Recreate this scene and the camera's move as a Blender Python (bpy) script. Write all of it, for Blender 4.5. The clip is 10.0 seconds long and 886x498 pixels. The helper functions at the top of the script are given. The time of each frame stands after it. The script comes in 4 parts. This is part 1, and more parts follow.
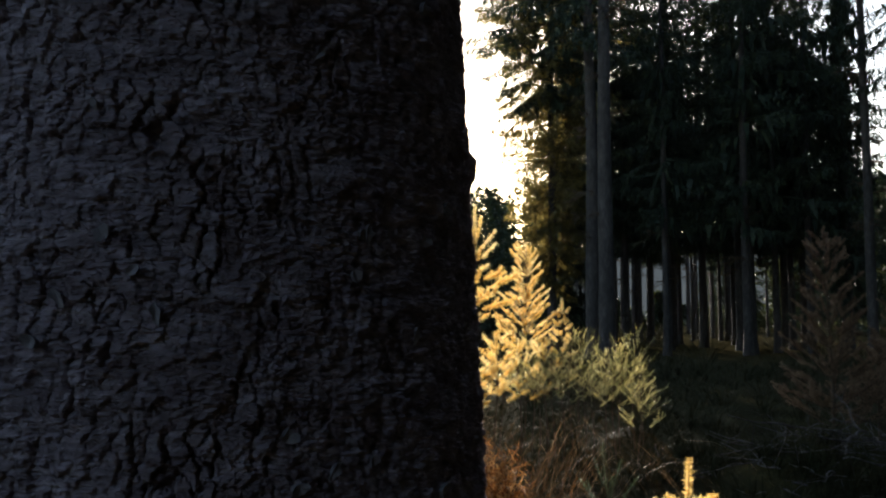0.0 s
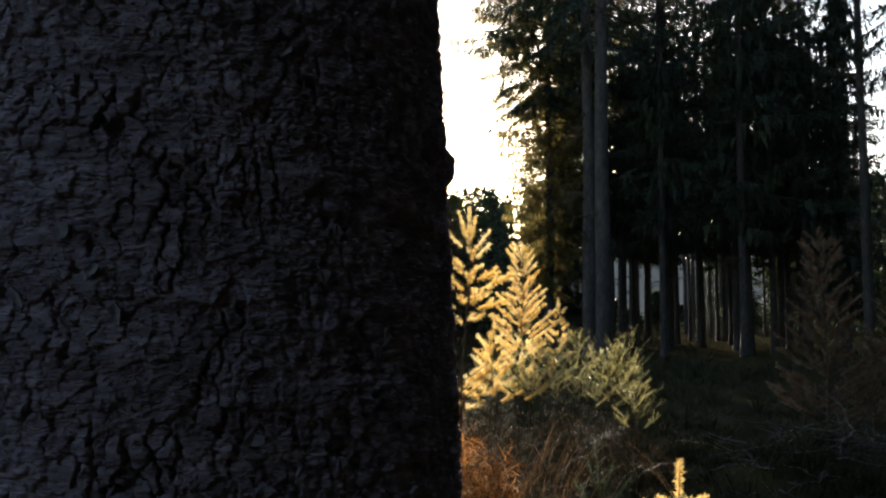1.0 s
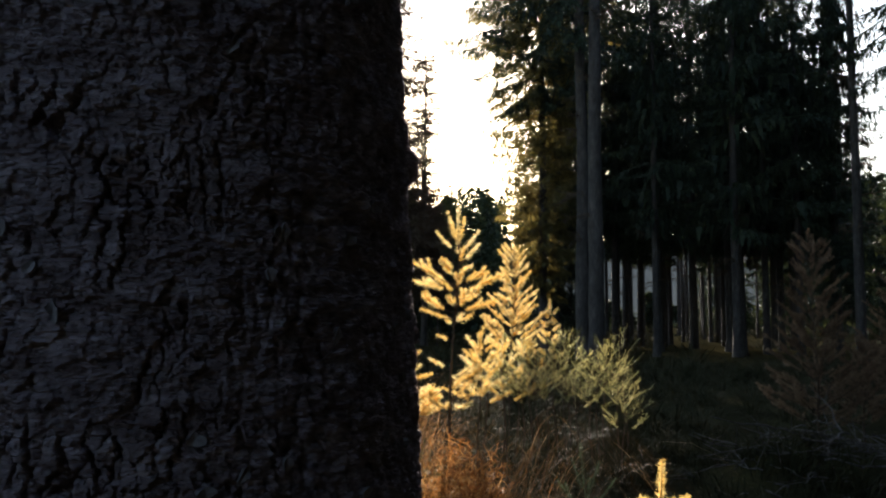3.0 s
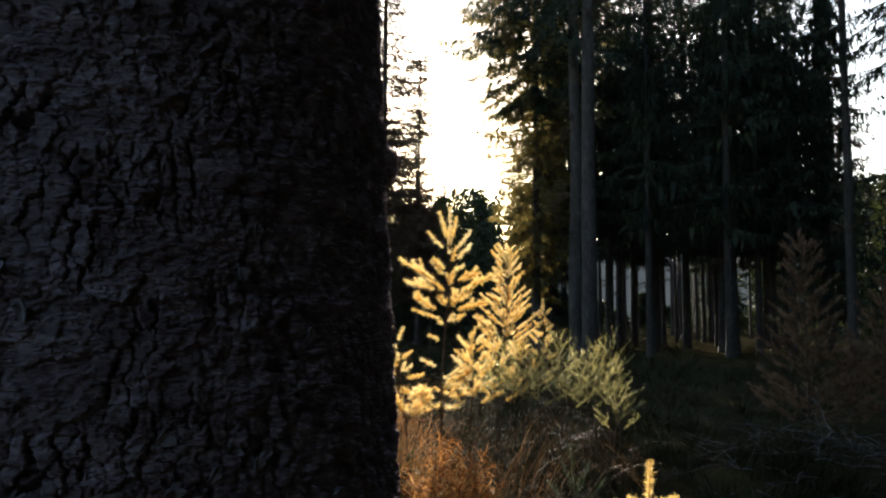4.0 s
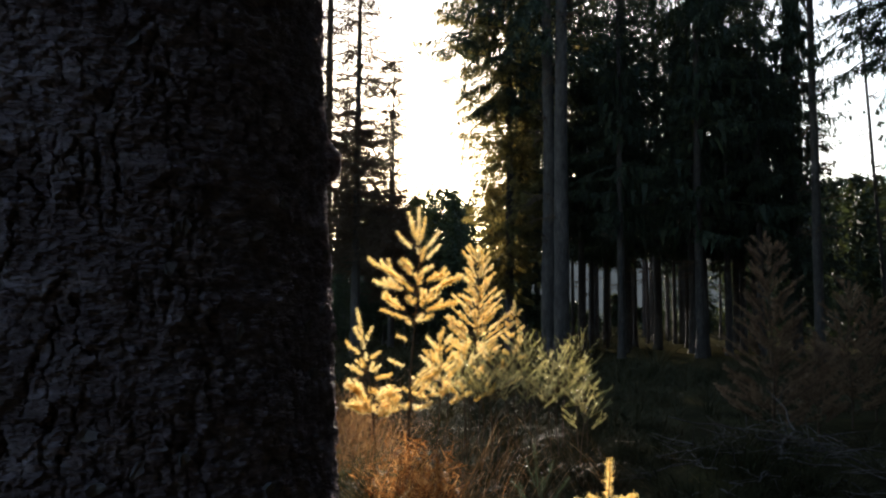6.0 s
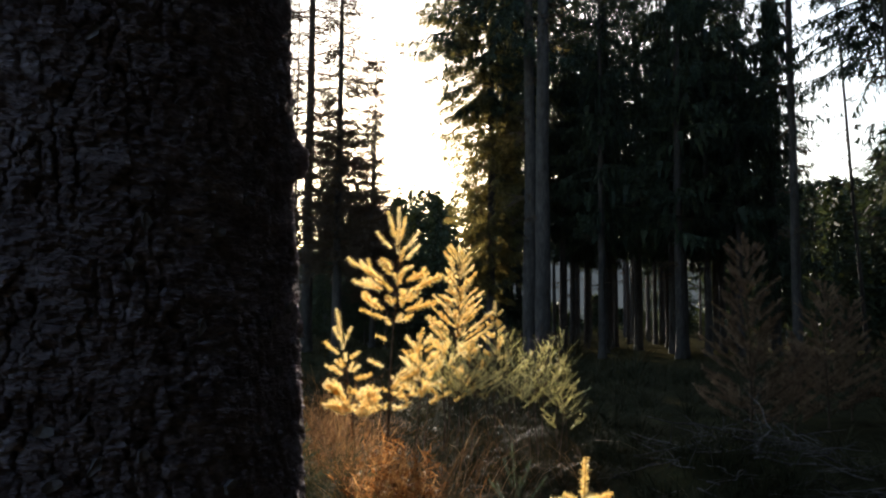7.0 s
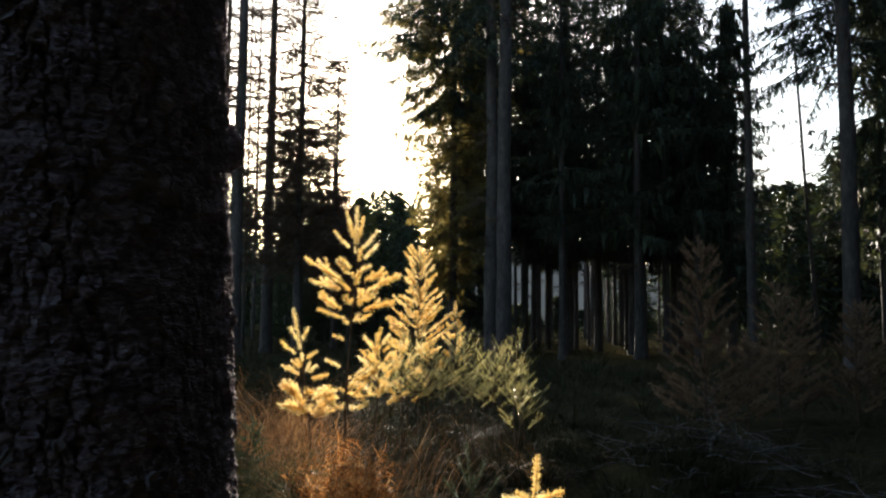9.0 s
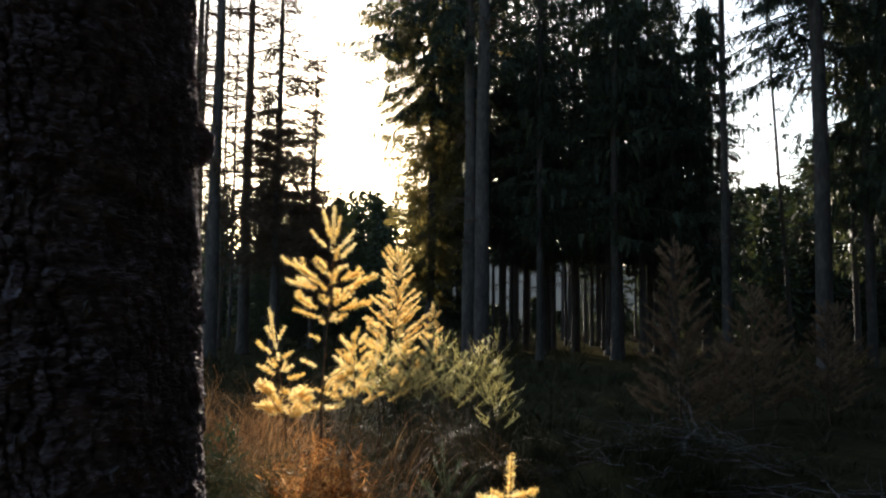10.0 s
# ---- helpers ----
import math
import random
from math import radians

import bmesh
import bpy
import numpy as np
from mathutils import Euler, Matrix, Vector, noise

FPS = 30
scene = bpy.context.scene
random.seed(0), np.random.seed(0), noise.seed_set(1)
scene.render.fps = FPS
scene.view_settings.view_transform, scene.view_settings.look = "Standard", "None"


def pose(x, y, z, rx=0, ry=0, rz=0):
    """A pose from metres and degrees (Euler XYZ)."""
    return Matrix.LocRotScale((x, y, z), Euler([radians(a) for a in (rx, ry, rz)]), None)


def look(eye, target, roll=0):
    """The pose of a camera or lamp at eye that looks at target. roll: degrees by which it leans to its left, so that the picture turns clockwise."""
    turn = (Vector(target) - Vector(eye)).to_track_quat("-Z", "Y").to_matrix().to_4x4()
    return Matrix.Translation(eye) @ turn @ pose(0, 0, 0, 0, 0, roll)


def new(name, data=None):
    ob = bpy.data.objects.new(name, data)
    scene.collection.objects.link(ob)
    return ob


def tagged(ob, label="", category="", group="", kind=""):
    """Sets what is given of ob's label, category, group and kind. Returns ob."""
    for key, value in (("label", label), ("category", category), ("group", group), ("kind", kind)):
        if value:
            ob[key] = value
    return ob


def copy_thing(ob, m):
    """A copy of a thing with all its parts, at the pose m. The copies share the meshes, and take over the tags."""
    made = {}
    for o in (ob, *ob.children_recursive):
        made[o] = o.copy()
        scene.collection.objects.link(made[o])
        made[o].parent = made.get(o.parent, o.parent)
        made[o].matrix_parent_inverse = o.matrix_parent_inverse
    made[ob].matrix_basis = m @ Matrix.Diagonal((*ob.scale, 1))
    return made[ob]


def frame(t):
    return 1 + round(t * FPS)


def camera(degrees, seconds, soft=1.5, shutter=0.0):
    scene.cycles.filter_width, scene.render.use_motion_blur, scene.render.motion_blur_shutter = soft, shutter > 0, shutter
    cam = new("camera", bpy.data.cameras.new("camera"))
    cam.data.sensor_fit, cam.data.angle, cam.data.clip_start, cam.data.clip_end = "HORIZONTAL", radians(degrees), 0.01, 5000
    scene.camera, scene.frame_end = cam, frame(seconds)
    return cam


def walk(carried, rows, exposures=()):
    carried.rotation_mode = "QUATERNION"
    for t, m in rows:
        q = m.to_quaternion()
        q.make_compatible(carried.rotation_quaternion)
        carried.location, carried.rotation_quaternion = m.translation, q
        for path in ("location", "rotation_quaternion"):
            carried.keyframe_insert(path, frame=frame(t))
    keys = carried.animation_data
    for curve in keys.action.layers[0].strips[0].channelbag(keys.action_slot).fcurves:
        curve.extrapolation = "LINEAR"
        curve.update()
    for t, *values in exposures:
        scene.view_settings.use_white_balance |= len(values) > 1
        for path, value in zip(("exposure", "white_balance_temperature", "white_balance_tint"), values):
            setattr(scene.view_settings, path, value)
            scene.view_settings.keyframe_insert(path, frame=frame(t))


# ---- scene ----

# ---------------------------------------------------------------- camera
cam = camera(57.4, 10.0, soft=2.2)
PATH = [  # seconds, x, y, z, yaw, pitch, roll
    (0.0, 0.0000, 0.0000, 1.0000, 0.501, 4.700, 0.100),
    (0.5, 0.0100, 0.0040, 1.0001, 0.444, 4.700, 0.100),
    (1.0, 0.0190, 0.0080, 1.0002, 0.357, 4.701, 0.160),
    (1.5, 0.0270, 0.0110, 1.0002, 0.300, 4.702, 0.200),
    (2.0, 0.0350, 0.0125, 1.0002, 0.214, 4.702, 0.230),
    (2.5, 0.0420, 0.0130, 0.9998, 0.099, 4.725, 0.250),
    (4.0, 0.0630, 0.0130, 0.9993, -0.447, 4.765, 0.300),
    (4.5, 0.0700, 0.0130, 0.9986, -0.763, 4.796, 0.330),
    (5.0, 0.0780, 0.0122, 0.9977, -1.165, 4.828, 0.370),
    (5.5, 0.0860, 0.0112, 0.9968, -1.683, 4.835, 0.390),
    (7.0, 0.1071, 0.0075, 0.9929, -3.525, 4.907, 0.420),
    (7.5, 0.1131, 0.0072, 0.9908, -4.188, 4.942, 0.440),
    (8.0, 0.1193, 0.0080, 0.9882, -4.849, 4.974, 0.480),
    (8.5, 0.1258, 0.0090, 0.9864, -5.510, 5.002, 0.500),
    (9.0, 0.1311, 0.0092, 0.9848, -6.176, 5.020, 0.530),
    (9.5, 0.1352, 0.0085, 0.9830, -6.903, 5.051, 0.570),
    (10.0, 0.1382, 0.0080, 0.9802, -7.716, 5.087, 0.600),
]


def held(x, y, z, yaw, pitch, roll):
    """The camera's pose: heading, tilt up, and lean to its left."""
    return pose(x, y, z, 90 + pitch, 0, yaw) @ pose(0, 0, 0, 0, 0, roll)


walk(cam, [(t, held(*row)) for t, *row in PATH], exposures=[(0.0, 1.7), (10.0, 1.7)])

# ---------------------------------------------------------------- light
SUN_AZIMUTH, SUN_HEIGHT = radians(1.8), radians(12.0)
SUN_WAY = Vector((math.sin(SUN_AZIMUTH) * math.cos(SUN_HEIGHT), math.cos(SUN_AZIMUTH) * math.cos(SUN_HEIGHT), math.sin(SUN_HEIGHT)))
world = bpy.data.worlds.new("sky")
scene.world = world
world.use_nodes = True
sky = world.node_tree.nodes.new("ShaderNodeTexSky")
sky.sky_type, sky.sun_disc = "NISHITA", False
sky.sun_elevation, sky.sun_rotation = SUN_HEIGHT, SUN_AZIMUTH
sky.air_density, sky.dust_density, sky.ozone_density = 1.0, 1.0, 1.2
world.node_tree.nodes["Background"].inputs["Strength"].default_value = 0.115
world.node_tree.links.new(sky.outputs[0], world.node_tree.nodes["Background"].inputs["Color"])
sun_lamp = new("sun", bpy.data.lights.new("sun", "SUN"))
sun_lamp.data.energy, sun_lamp.data.angle, sun_lamp.data.color = 5.0, radians(0.53), (1.0, 0.89, 0.74)
sun_lamp.matrix_world = look(SUN_WAY * 60, (0, 0, 0))


# ---------------------------------------------------------------- materials
def material(name, colours, scale=8.0, stretch=(1, 1, 1), rough=0.85, bump=0.0, bump_scale=60.0, through_light=0.0, through_tint=None, pieces=0.0, fine=4.0):
    """Principled surface whose colour runs through a ramp by coarse and fine noise; pieces: variation from piece to piece; through_light: share of translucency."""
    m = bpy.data.materials.new(name)
    m.use_nodes = True
    nt = m.node_tree
    n, l = nt.nodes, nt.links
    bsdf = n["Principled BSDF"]
    bsdf.inputs["Roughness"].default_value = rough
    bsdf.inputs["Specular IOR Level"].default_value = 0.3
    tc = n.new("ShaderNodeTexCoord")
    mp = n.new("ShaderNodeMapping")
    mp.inputs["Scale"].default_value = stretch
    l.new(tc.outputs["Object"], mp.inputs["Vector"])
    coarse, small = n.new("ShaderNodeTexNoise"), n.new("ShaderNodeTexNoise")
    coarse.inputs["Scale"].default_value, small.inputs["Scale"].default_value = scale, scale * fine
    for k in (coarse, small):
        k.inputs["Detail"].default_value = 5.0
        l.new(mp.outputs[0], k.inputs["Vector"])
    mix = n.new("ShaderNodeMath")
    mix.operation = "MULTIPLY_ADD"
    mix.inputs[1].default_value = 0.45
    l.new(small.outputs["Fac"], mix.inputs[0])
    half = n.new("ShaderNodeMath")
    half.operation = "MULTIPLY"
    half.inputs[1].default_value = 0.55
    l.new(coarse.outputs["Fac"], half.inputs[0])
    l.new(half.outputs[0], mix.inputs[2])
    value = mix.outputs[0]
    if pieces:
        geo = n.new("ShaderNodeNewGeometry")
        info = n.new("ShaderNodeObjectInfo")
        both = n.new("ShaderNodeMath")
        both.operation = "ADD"
        l.new(geo.outputs["Random Per Island"], both.inputs[0])
        l.new(info.outputs["Random"], both.inputs[1])
        add = n.new("ShaderNodeMath")
        add.operation = "MULTIPLY_ADD"
        add.inputs[1].default_value = pieces * 0.5
        l.new(both.outputs[0], add.inputs[0])
        shift = n.new("ShaderNodeMath")
        shift.operation = "SUBTRACT"
        shift.inputs[1].default_value = pieces * 0.5
        l.new(value, shift.inputs[0])
        l.new(shift.outputs[0], add.inputs[2])
        value = add.outputs[0]
    ramp = n.new("ShaderNodeValToRGB")
    ramp.color_ramp.elements[0].position, ramp.color_ramp.elements[1].position = 0.3, 0.7
    ramp.color_ramp.elements[0].color = (*colours[0], 1)
    ramp.color_ramp.elements[1].color = (*colours[-1], 1)
    for i, c in enumerate(colours[1:-1]):
        e = ramp.color_ramp.elements.new(0.3 + 0.4 * (i + 1) / (len(colours) - 1))
        e.color = (*c, 1)
    l.new(value, ramp.inputs["Fac"])
    l.new(ramp.outputs["Color"], bsdf.inputs["Base Color"])
    if bump:
        grain = n.new("ShaderNodeTexNoise")
        grain.inputs["Scale"].default_value, grain.inputs["Detail"].default_value = bump_scale, 6.0
        l.new(mp.outputs[0], grain.inputs["Vector"])
        b = n.new("ShaderNodeBump")
        b.inputs["Strength"].default_value, b.inputs["Distance"].default_value = 1.0, bump
        l.new(grain.outputs["Fac"], b.inputs["Height"])
        l.new(b.outputs[0], bsdf.inputs["Normal"])
    if through_light:
        tr = n.new("ShaderNodeBsdfTranslucent")
        if through_tint:
            tint = n.new("ShaderNodeMixRGB")
            tint.blend_type = "MULTIPLY"
            tint.inputs[0].default_value = 1.0
            tint.inputs[2].default_value = (*through_tint, 1)
            l.new(ramp.outputs["Color"], tint.inputs[1])
            l.new(tint.outputs[0], tr.inputs["Color"])
        else:
            l.new(ramp.outputs["Color"], tr.inputs["Color"])
        blend = n.new("ShaderNodeMixShader")
        blend.inputs[0].default_value = through_light
        l.new(bsdf.outputs[0], blend.inputs[1])
        l.new(tr.outputs[0], blend.inputs[2])
        l.new(blend.outputs[0], n["Material Output"].inputs["Surface"])
    return m


BARK = material("scaly_bark", [(0.110, 0.074, 0.078), (0.240, 0.187, 0.205), (0.44, 0.355, 0.39)], 34, (0.5, 0.5, 1.6), 0.85, 0.0060, 420)
FLAKE = material("bark_flake", [(0.10, 0.082, 0.085), (0.18, 0.16, 0.17), (0.26, 0.24, 0.255)], 40, rough=0.75, bump=0.0008, bump_scale=300, pieces=0.3)
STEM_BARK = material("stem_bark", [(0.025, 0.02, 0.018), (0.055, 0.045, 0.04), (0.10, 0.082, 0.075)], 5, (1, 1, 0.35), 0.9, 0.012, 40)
TWIG = material("twig_bark", [(0.03, 0.02, 0.013), (0.08, 0.05, 0.03), (0.12, 0.08, 0.05)], 30, rough=0.85)
DEAD_WOOD = material("weathered_wood", [(0.030, 0.024, 0.022), (0.075, 0.062, 0.058), (0.19, 0.165, 0.155)], 20, (1, 1, 1), 0.8, 0.002, 120, pieces=0.25)
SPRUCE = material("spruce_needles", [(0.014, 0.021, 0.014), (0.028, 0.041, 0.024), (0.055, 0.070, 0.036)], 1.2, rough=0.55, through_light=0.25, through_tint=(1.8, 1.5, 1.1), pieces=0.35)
# lighter copy of the spruce needles: sunlight at the edge put into the colour
SPRUCE_EDGE_LIT = material("sunlit_spruce_needles", [(0.04, 0.042, 0.020), (0.10, 0.096, 0.045), (0.20, 0.18, 0.085)], 1.2, rough=0.5, through_light=0.55, through_tint=(2.6, 2.1, 1.35), pieces=0.35)
# near-white end of the ramp paints backlit sparkle on random needles
SPRUCE_YOUNG_GLINTS = material("young_spruce_needles", [(0.020, 0.026, 0.015), (0.14, 0.15, 0.078), (0.62, 0.59, 0.38)], 10, rough=0.28, through_light=0.30, through_tint=(1.8, 1.6, 0.85), pieces=1.0)
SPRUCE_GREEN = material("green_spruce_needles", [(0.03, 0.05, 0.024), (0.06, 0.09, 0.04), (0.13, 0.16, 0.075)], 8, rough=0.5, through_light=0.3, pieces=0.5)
LARCH_GOLD = material("golden_larch_needles", [(0.76, 0.50, 0.14), (0.90, 0.69, 0.27), (0.95, 0.80, 0.44)], 9, rough=0.6, through_light=0.60, pieces=0.7)
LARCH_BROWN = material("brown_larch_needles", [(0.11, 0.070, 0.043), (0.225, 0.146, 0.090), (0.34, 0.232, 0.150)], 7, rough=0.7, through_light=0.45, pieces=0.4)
GRASS_RUST = material("rust_grass", [(0.10, 0.034, 0.010), (0.36, 0.145, 0.040), (0.70, 0.37, 0.13)], 9, rough=0.6, through_light=0.45, pieces=0.8)
GRASS_FINE = material("fine_red_grass", [(0.06, 0.029, 0.015), (0.19, 0.085, 0.034), (0.52, 0.29, 0.12)], 9, rough=0.8, through_light=0.32, pieces=0.9)
GRASS_STRAW = material("straw_grass", [(0.07, 0.04, 0.02), (0.19, 0.11, 0.05), (0.55, 0.40, 0.23)], 8, rough=0.65, through_light=0.3, pieces=0.8)
# undergrowth colour, kept dark to stand in for shade in the clearing too
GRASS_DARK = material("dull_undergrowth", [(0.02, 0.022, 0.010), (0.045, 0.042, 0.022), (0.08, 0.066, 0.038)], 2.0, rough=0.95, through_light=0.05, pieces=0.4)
HEATH = material("heath_tangle", [(0.026, 0.032, 0.012), (0.060, 0.062, 0.026), (0.15, 0.12, 0.055)], 9, rough=0.9, through_light=0.25, pieces=0.5)
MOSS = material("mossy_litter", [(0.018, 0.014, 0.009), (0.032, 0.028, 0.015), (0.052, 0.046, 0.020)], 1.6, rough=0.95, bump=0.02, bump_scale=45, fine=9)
MOSS.node_tree.nodes["Principled BSDF"].inputs["Specular IOR Level"].default_value = 0.0
for m in (HEATH, GRASS_RUST, GRASS_DARK, GRASS_FINE):
    m.node_tree.nodes["Principled BSDF"].inputs["Specular IOR Level"].default_value = 0.03
for m in (BARK, FLAKE, LARCH_GOLD, GRASS_STRAW, DEAD_WOOD):
    m.node_tree.nodes["Principled BSDF"].inputs["Specular IOR Level"].default_value = 0.15
LEAF_DARK = material("far_foliage", [(0.016, 0.024, 0.013), (0.03, 0.042, 0.02), (0.06, 0.065, 0.03)], 0.6, rough=0.7, through_light=0.2, through_tint=(1.25, 1.15, 0.75), pieces=0.35)


# ---------------------------------------------------------------- mesh helpers
class Shape:
    """Gathers tubes and blades, and becomes one mesh."""

    def __init__(self):
        self.v, self.quads, self.tris, self.count = [], [], [], 0

    def put(self, verts, quads=None, tris=None):
        if quads is not None and len(quads):
            self.quads.append(np.asarray(quads) + self.count)
        if tris is not None and len(tris):
            self.tris.append(np.asarray(tris) + self.count)
        self.v.append(np.asarray(verts, float).reshape(-1, 3))
        self.count += len(self.v[-1])

    def tube(self, path, radii, sides=6, cap=True):
        path = np.asarray(path, float)
        k = len(path)
        way = np.gradient(path, axis=0)
        way /= np.linalg.norm(way, axis=1)[:, None] + 1e-9
        side = np.cross(way, np.where(np.abs(way[:, 2:3]) > 0.9, [[1.0, 0, 0]], [[0, 0, 1.0]]))
        if k > 1 and (np.abs(way[:, 2]) > 0.9).any():
            side = np.cross(way, np.tile([[1.0, 0.13, 0.0]], (k, 1)))
        side /= np.linalg.norm(side, axis=1)[:, None] + 1e-9
        other = np.cross(way, side)
        a = np.arange(sides) * 2 * np.pi / sides
        r = np.asarray(radii, float)
        r = r[:, None, None] if r.ndim == 1 else r[:, :, None]
        ring = path[:, None] + r * (np.cos(a)[None, :, None] * side[:, None] + np.sin(a)[None, :, None] * other[:, None])
        i, j = np.meshgrid(np.arange(k - 1), np.arange(sides), indexing="ij")
        q = np.stack([i * sides + j, i * sides + (j + 1) % sides, (i + 1) * sides + (j + 1) % sides, (i + 1) * sides + j], -1).reshape(-1, 4)
        verts = ring.reshape(-1, 3)
        t = []
        if cap:
            verts = np.vstack([verts, path[-1] + way[-1] * float(np.mean(r[-1])) * 0.6])
            t = [[(k - 1) * sides + s, (k - 1) * sides + (s + 1) % sides, k * sides] for s in range(sides)]
        self.put(verts, q, t)

    def blades(self, base, way, length, width, rng, bend=None):
        """Pointed blades, one triangle each, or two with a bend."""
        n = len(base)
        if not n:
            return
        way = way / (np.linalg.norm(way, axis=1)[:, None] + 1e-9)
        side = np.cross(way, rng.normal(size=(n, 3)))
        side /= np.linalg.norm(side, axis=1)[:, None] + 1e-9
        length, width = np.broadcast_to(length, n)[:, None], np.broadcast_to(width, n)[:, None]
        i = np.arange(n)
        if bend is None:
            v = np.stack([base - side * width / 2, base + side * width / 2, base + way * length], 1).reshape(-1, 3)
            self.put(v, None, np.stack([3 * i, 3 * i + 1, 3 * i + 2], 1))
        else:
            mid = base + way * length * 0.45
            v = np.stack([base - side * width * 0.2, base + side * width * 0.2, mid + side * width / 2, mid - side * width / 2, base + way * length + bend], 1).reshape(-1, 3)
            self.put(v, np.stack([5 * i, 5 * i + 1, 5 * i + 2, 5 * i + 3], 1), np.stack([5 * i + 3, 5 * i + 2, 5 * i + 4], 1))

    def mesh(self, name, mat, smooth=False):
        me = bpy.data.meshes.new(name)
        v = np.vstack(self.v)
        q = np.vstack(self.quads) if self.quads else np.zeros((0, 4), int)
        t = np.vstack(self.tris) if self.tris else np.zeros((0, 3), int)
        me.vertices.add(len(v))
        me.vertices.foreach_set("co", v.ravel().astype(np.float32))
        me.loops.add(q.size + t.size)
        me.loops.foreach_set("vertex_index", np.concatenate([q.ravel(), t.ravel()]).astype(np.int32))
        me.polygons.add(len(q) + len(t))
        me.polygons.foreach_set("loop_start", np.concatenate([np.arange(len(q)) * 4, q.size + np.arange(len(t)) * 3]).astype(np.int32))
        me.update(calc_edges=True)
        me.polygons.foreach_set("use_smooth", np.full(len(me.polygons), smooth))
        me.materials.append(mat)
        return me


def part(name, shape, mat, parent, label="", smooth=False):
    ob = new(name, shape.mesh(name, mat, smooth) if isinstance(shape, Shape) else shape)
    ob.parent = parent
    return tagged(ob, label)


def thing(name, x, y, z, label, category, group="", kind="", turn=0.0):
    ob = new(name)
    ob.empty_display_size = 0.1
    ob.matrix_basis = pose(x, y, z, 0, 0, turn)
    return tagged(ob, label, category, group, kind)


def unit(a):
    a = np.asarray(a, float)
    return a / (np.linalg.norm(a, axis=-1, keepdims=True) + 1e-9)


def hashed(i, j, k):
    h = np.sin(i * 127.1 + j * 311.7 + k * 74.7) * 43758.5453
    return h - np.floor(h)


def value_noise(u, v, seed):
    i, j = np.floor(u), np.floor(v)
    f, g = u - i, v - j
    f, g = f * f * (3 - 2 * f), g * g * (3 - 2 * g)
    a, b, c, d = hashed(i, j, seed), hashed(i + 1, j, seed), hashed(i, j + 1, seed), hashed(i + 1, j + 1, seed)
    return (a * (1 - f) + b * f) * (1 - g) + (c * (1 - f) + d * f) * g


def cells(u, v, seed, jitter=0.9):
    """Cell pattern: gap to the next cell, the cell's own random value, and the offset from its centre."""
    i0, j0 = np.floor(u), np.floor(v)
    f1, f2 = np.full(u.shape, 9.0), np.full(u.shape, 9.0)
    own, du, dv = np.zeros(u.shape), np.zeros(u.shape), np.zeros(u.shape)
    for a in (-1, 0, 1):
        for b in (-1, 0, 1):
            i, j = i0 + a, j0 + b
            x = i + 0.5 + jitter * (hashed(i, j, seed) - 0.5) - u
            y = j + 0.5 + jitter * (hashed(i, j, seed + 3.3) - 0.5) - v
            d = np.sqrt(x * x + y * y)
            near = d < f1
            f2 = np.where(near, f1, np.minimum(f2, d))
            own = np.where(near, hashed(i, j, seed + 7.7), own)
            du, dv = np.where(near, -x, du), np.where(near, -y, dv)
            f1 = np.where(near, d, f1)
    return f2 - f1, own, du, dv


# ---------------------------------------------------------------- ground
def rise(x, y):
    """Height of the forest floor."""
    x, y = np.asarray(x, float), np.asarray(y, float)
    near = np.clip(1.6 - np.hypot(x, y) / 40, 0.25, 1)
    mound = 0.26 * np.exp(-((x - 2.25) / 0.6) ** 2 - ((y - 4.7) / 0.45) ** 2)
    return mound + 0.10 * near * (value_noise(x * 0.7 + 9, y * 0.7 + 4, 1) - 0.5) + 0.05 * near * (value_noise(x * 2.6, y * 2.6, 2) - 0.5) + 0.025 * (value_noise(x * 8, y * 8, 3) - 0.5)


def ground():
    line = np.concatenate([-np.geomspace(1800, 8, 40), np.linspace(-7.9, 7.9, 150), np.geomspace(8, 1800, 40)])
    x, y = np.meshgrid(line, line + 4.0, indexing="ij")
    n = len(line)
    i, j = np.meshgrid(np.arange(n - 1), np.arange(n - 1), indexing="ij")
    s = Shape()
    s.put(np.stack([x, y, rise(x, y)], -1).reshape(-1, 3), np.stack([i * n + j, (i + 1) * n + j, (i + 1) * n + j + 1, i * n + j + 1], -1).reshape(-1, 4))
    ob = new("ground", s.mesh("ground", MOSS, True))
    tagged(ob, "dark mossy forest floor with needle litter", "ground", kind="structure")


ground()


# ---------------------------------------------------------------- the great trunk close by
AXIS_X, AXIS_Y, GIRTH = -0.213, 0.714, 0.230


def trunk_axis(z):
    return AXIS_X - 0.030 * (z - 1.05), AXIS_Y + 0.0 * z


def trunk_radius(z):
    return GIRTH + 0.030 * (1.05 - z) * np.where(z > 1.05, 0.55, 1.0) + 0.10 * np.exp(-np.clip(z, 0, 9) / 0.16)


def fbm(u, v, seed, octaves=4):
    total, weight = 0.0, 0.5
    for k in range(octaves):
        total = total + weight * value_noise(u * 2 ** k, v * 2 ** k, seed + k)
        weight *= 0.5
    return total / (1 - 0.5 ** octaves)


def terraces(n, steps):
    k = n * steps
    f = k - np.floor(k)
    return (np.floor(k) + np.clip((f - 0.82) / 0.18, 0, 1)) / steps


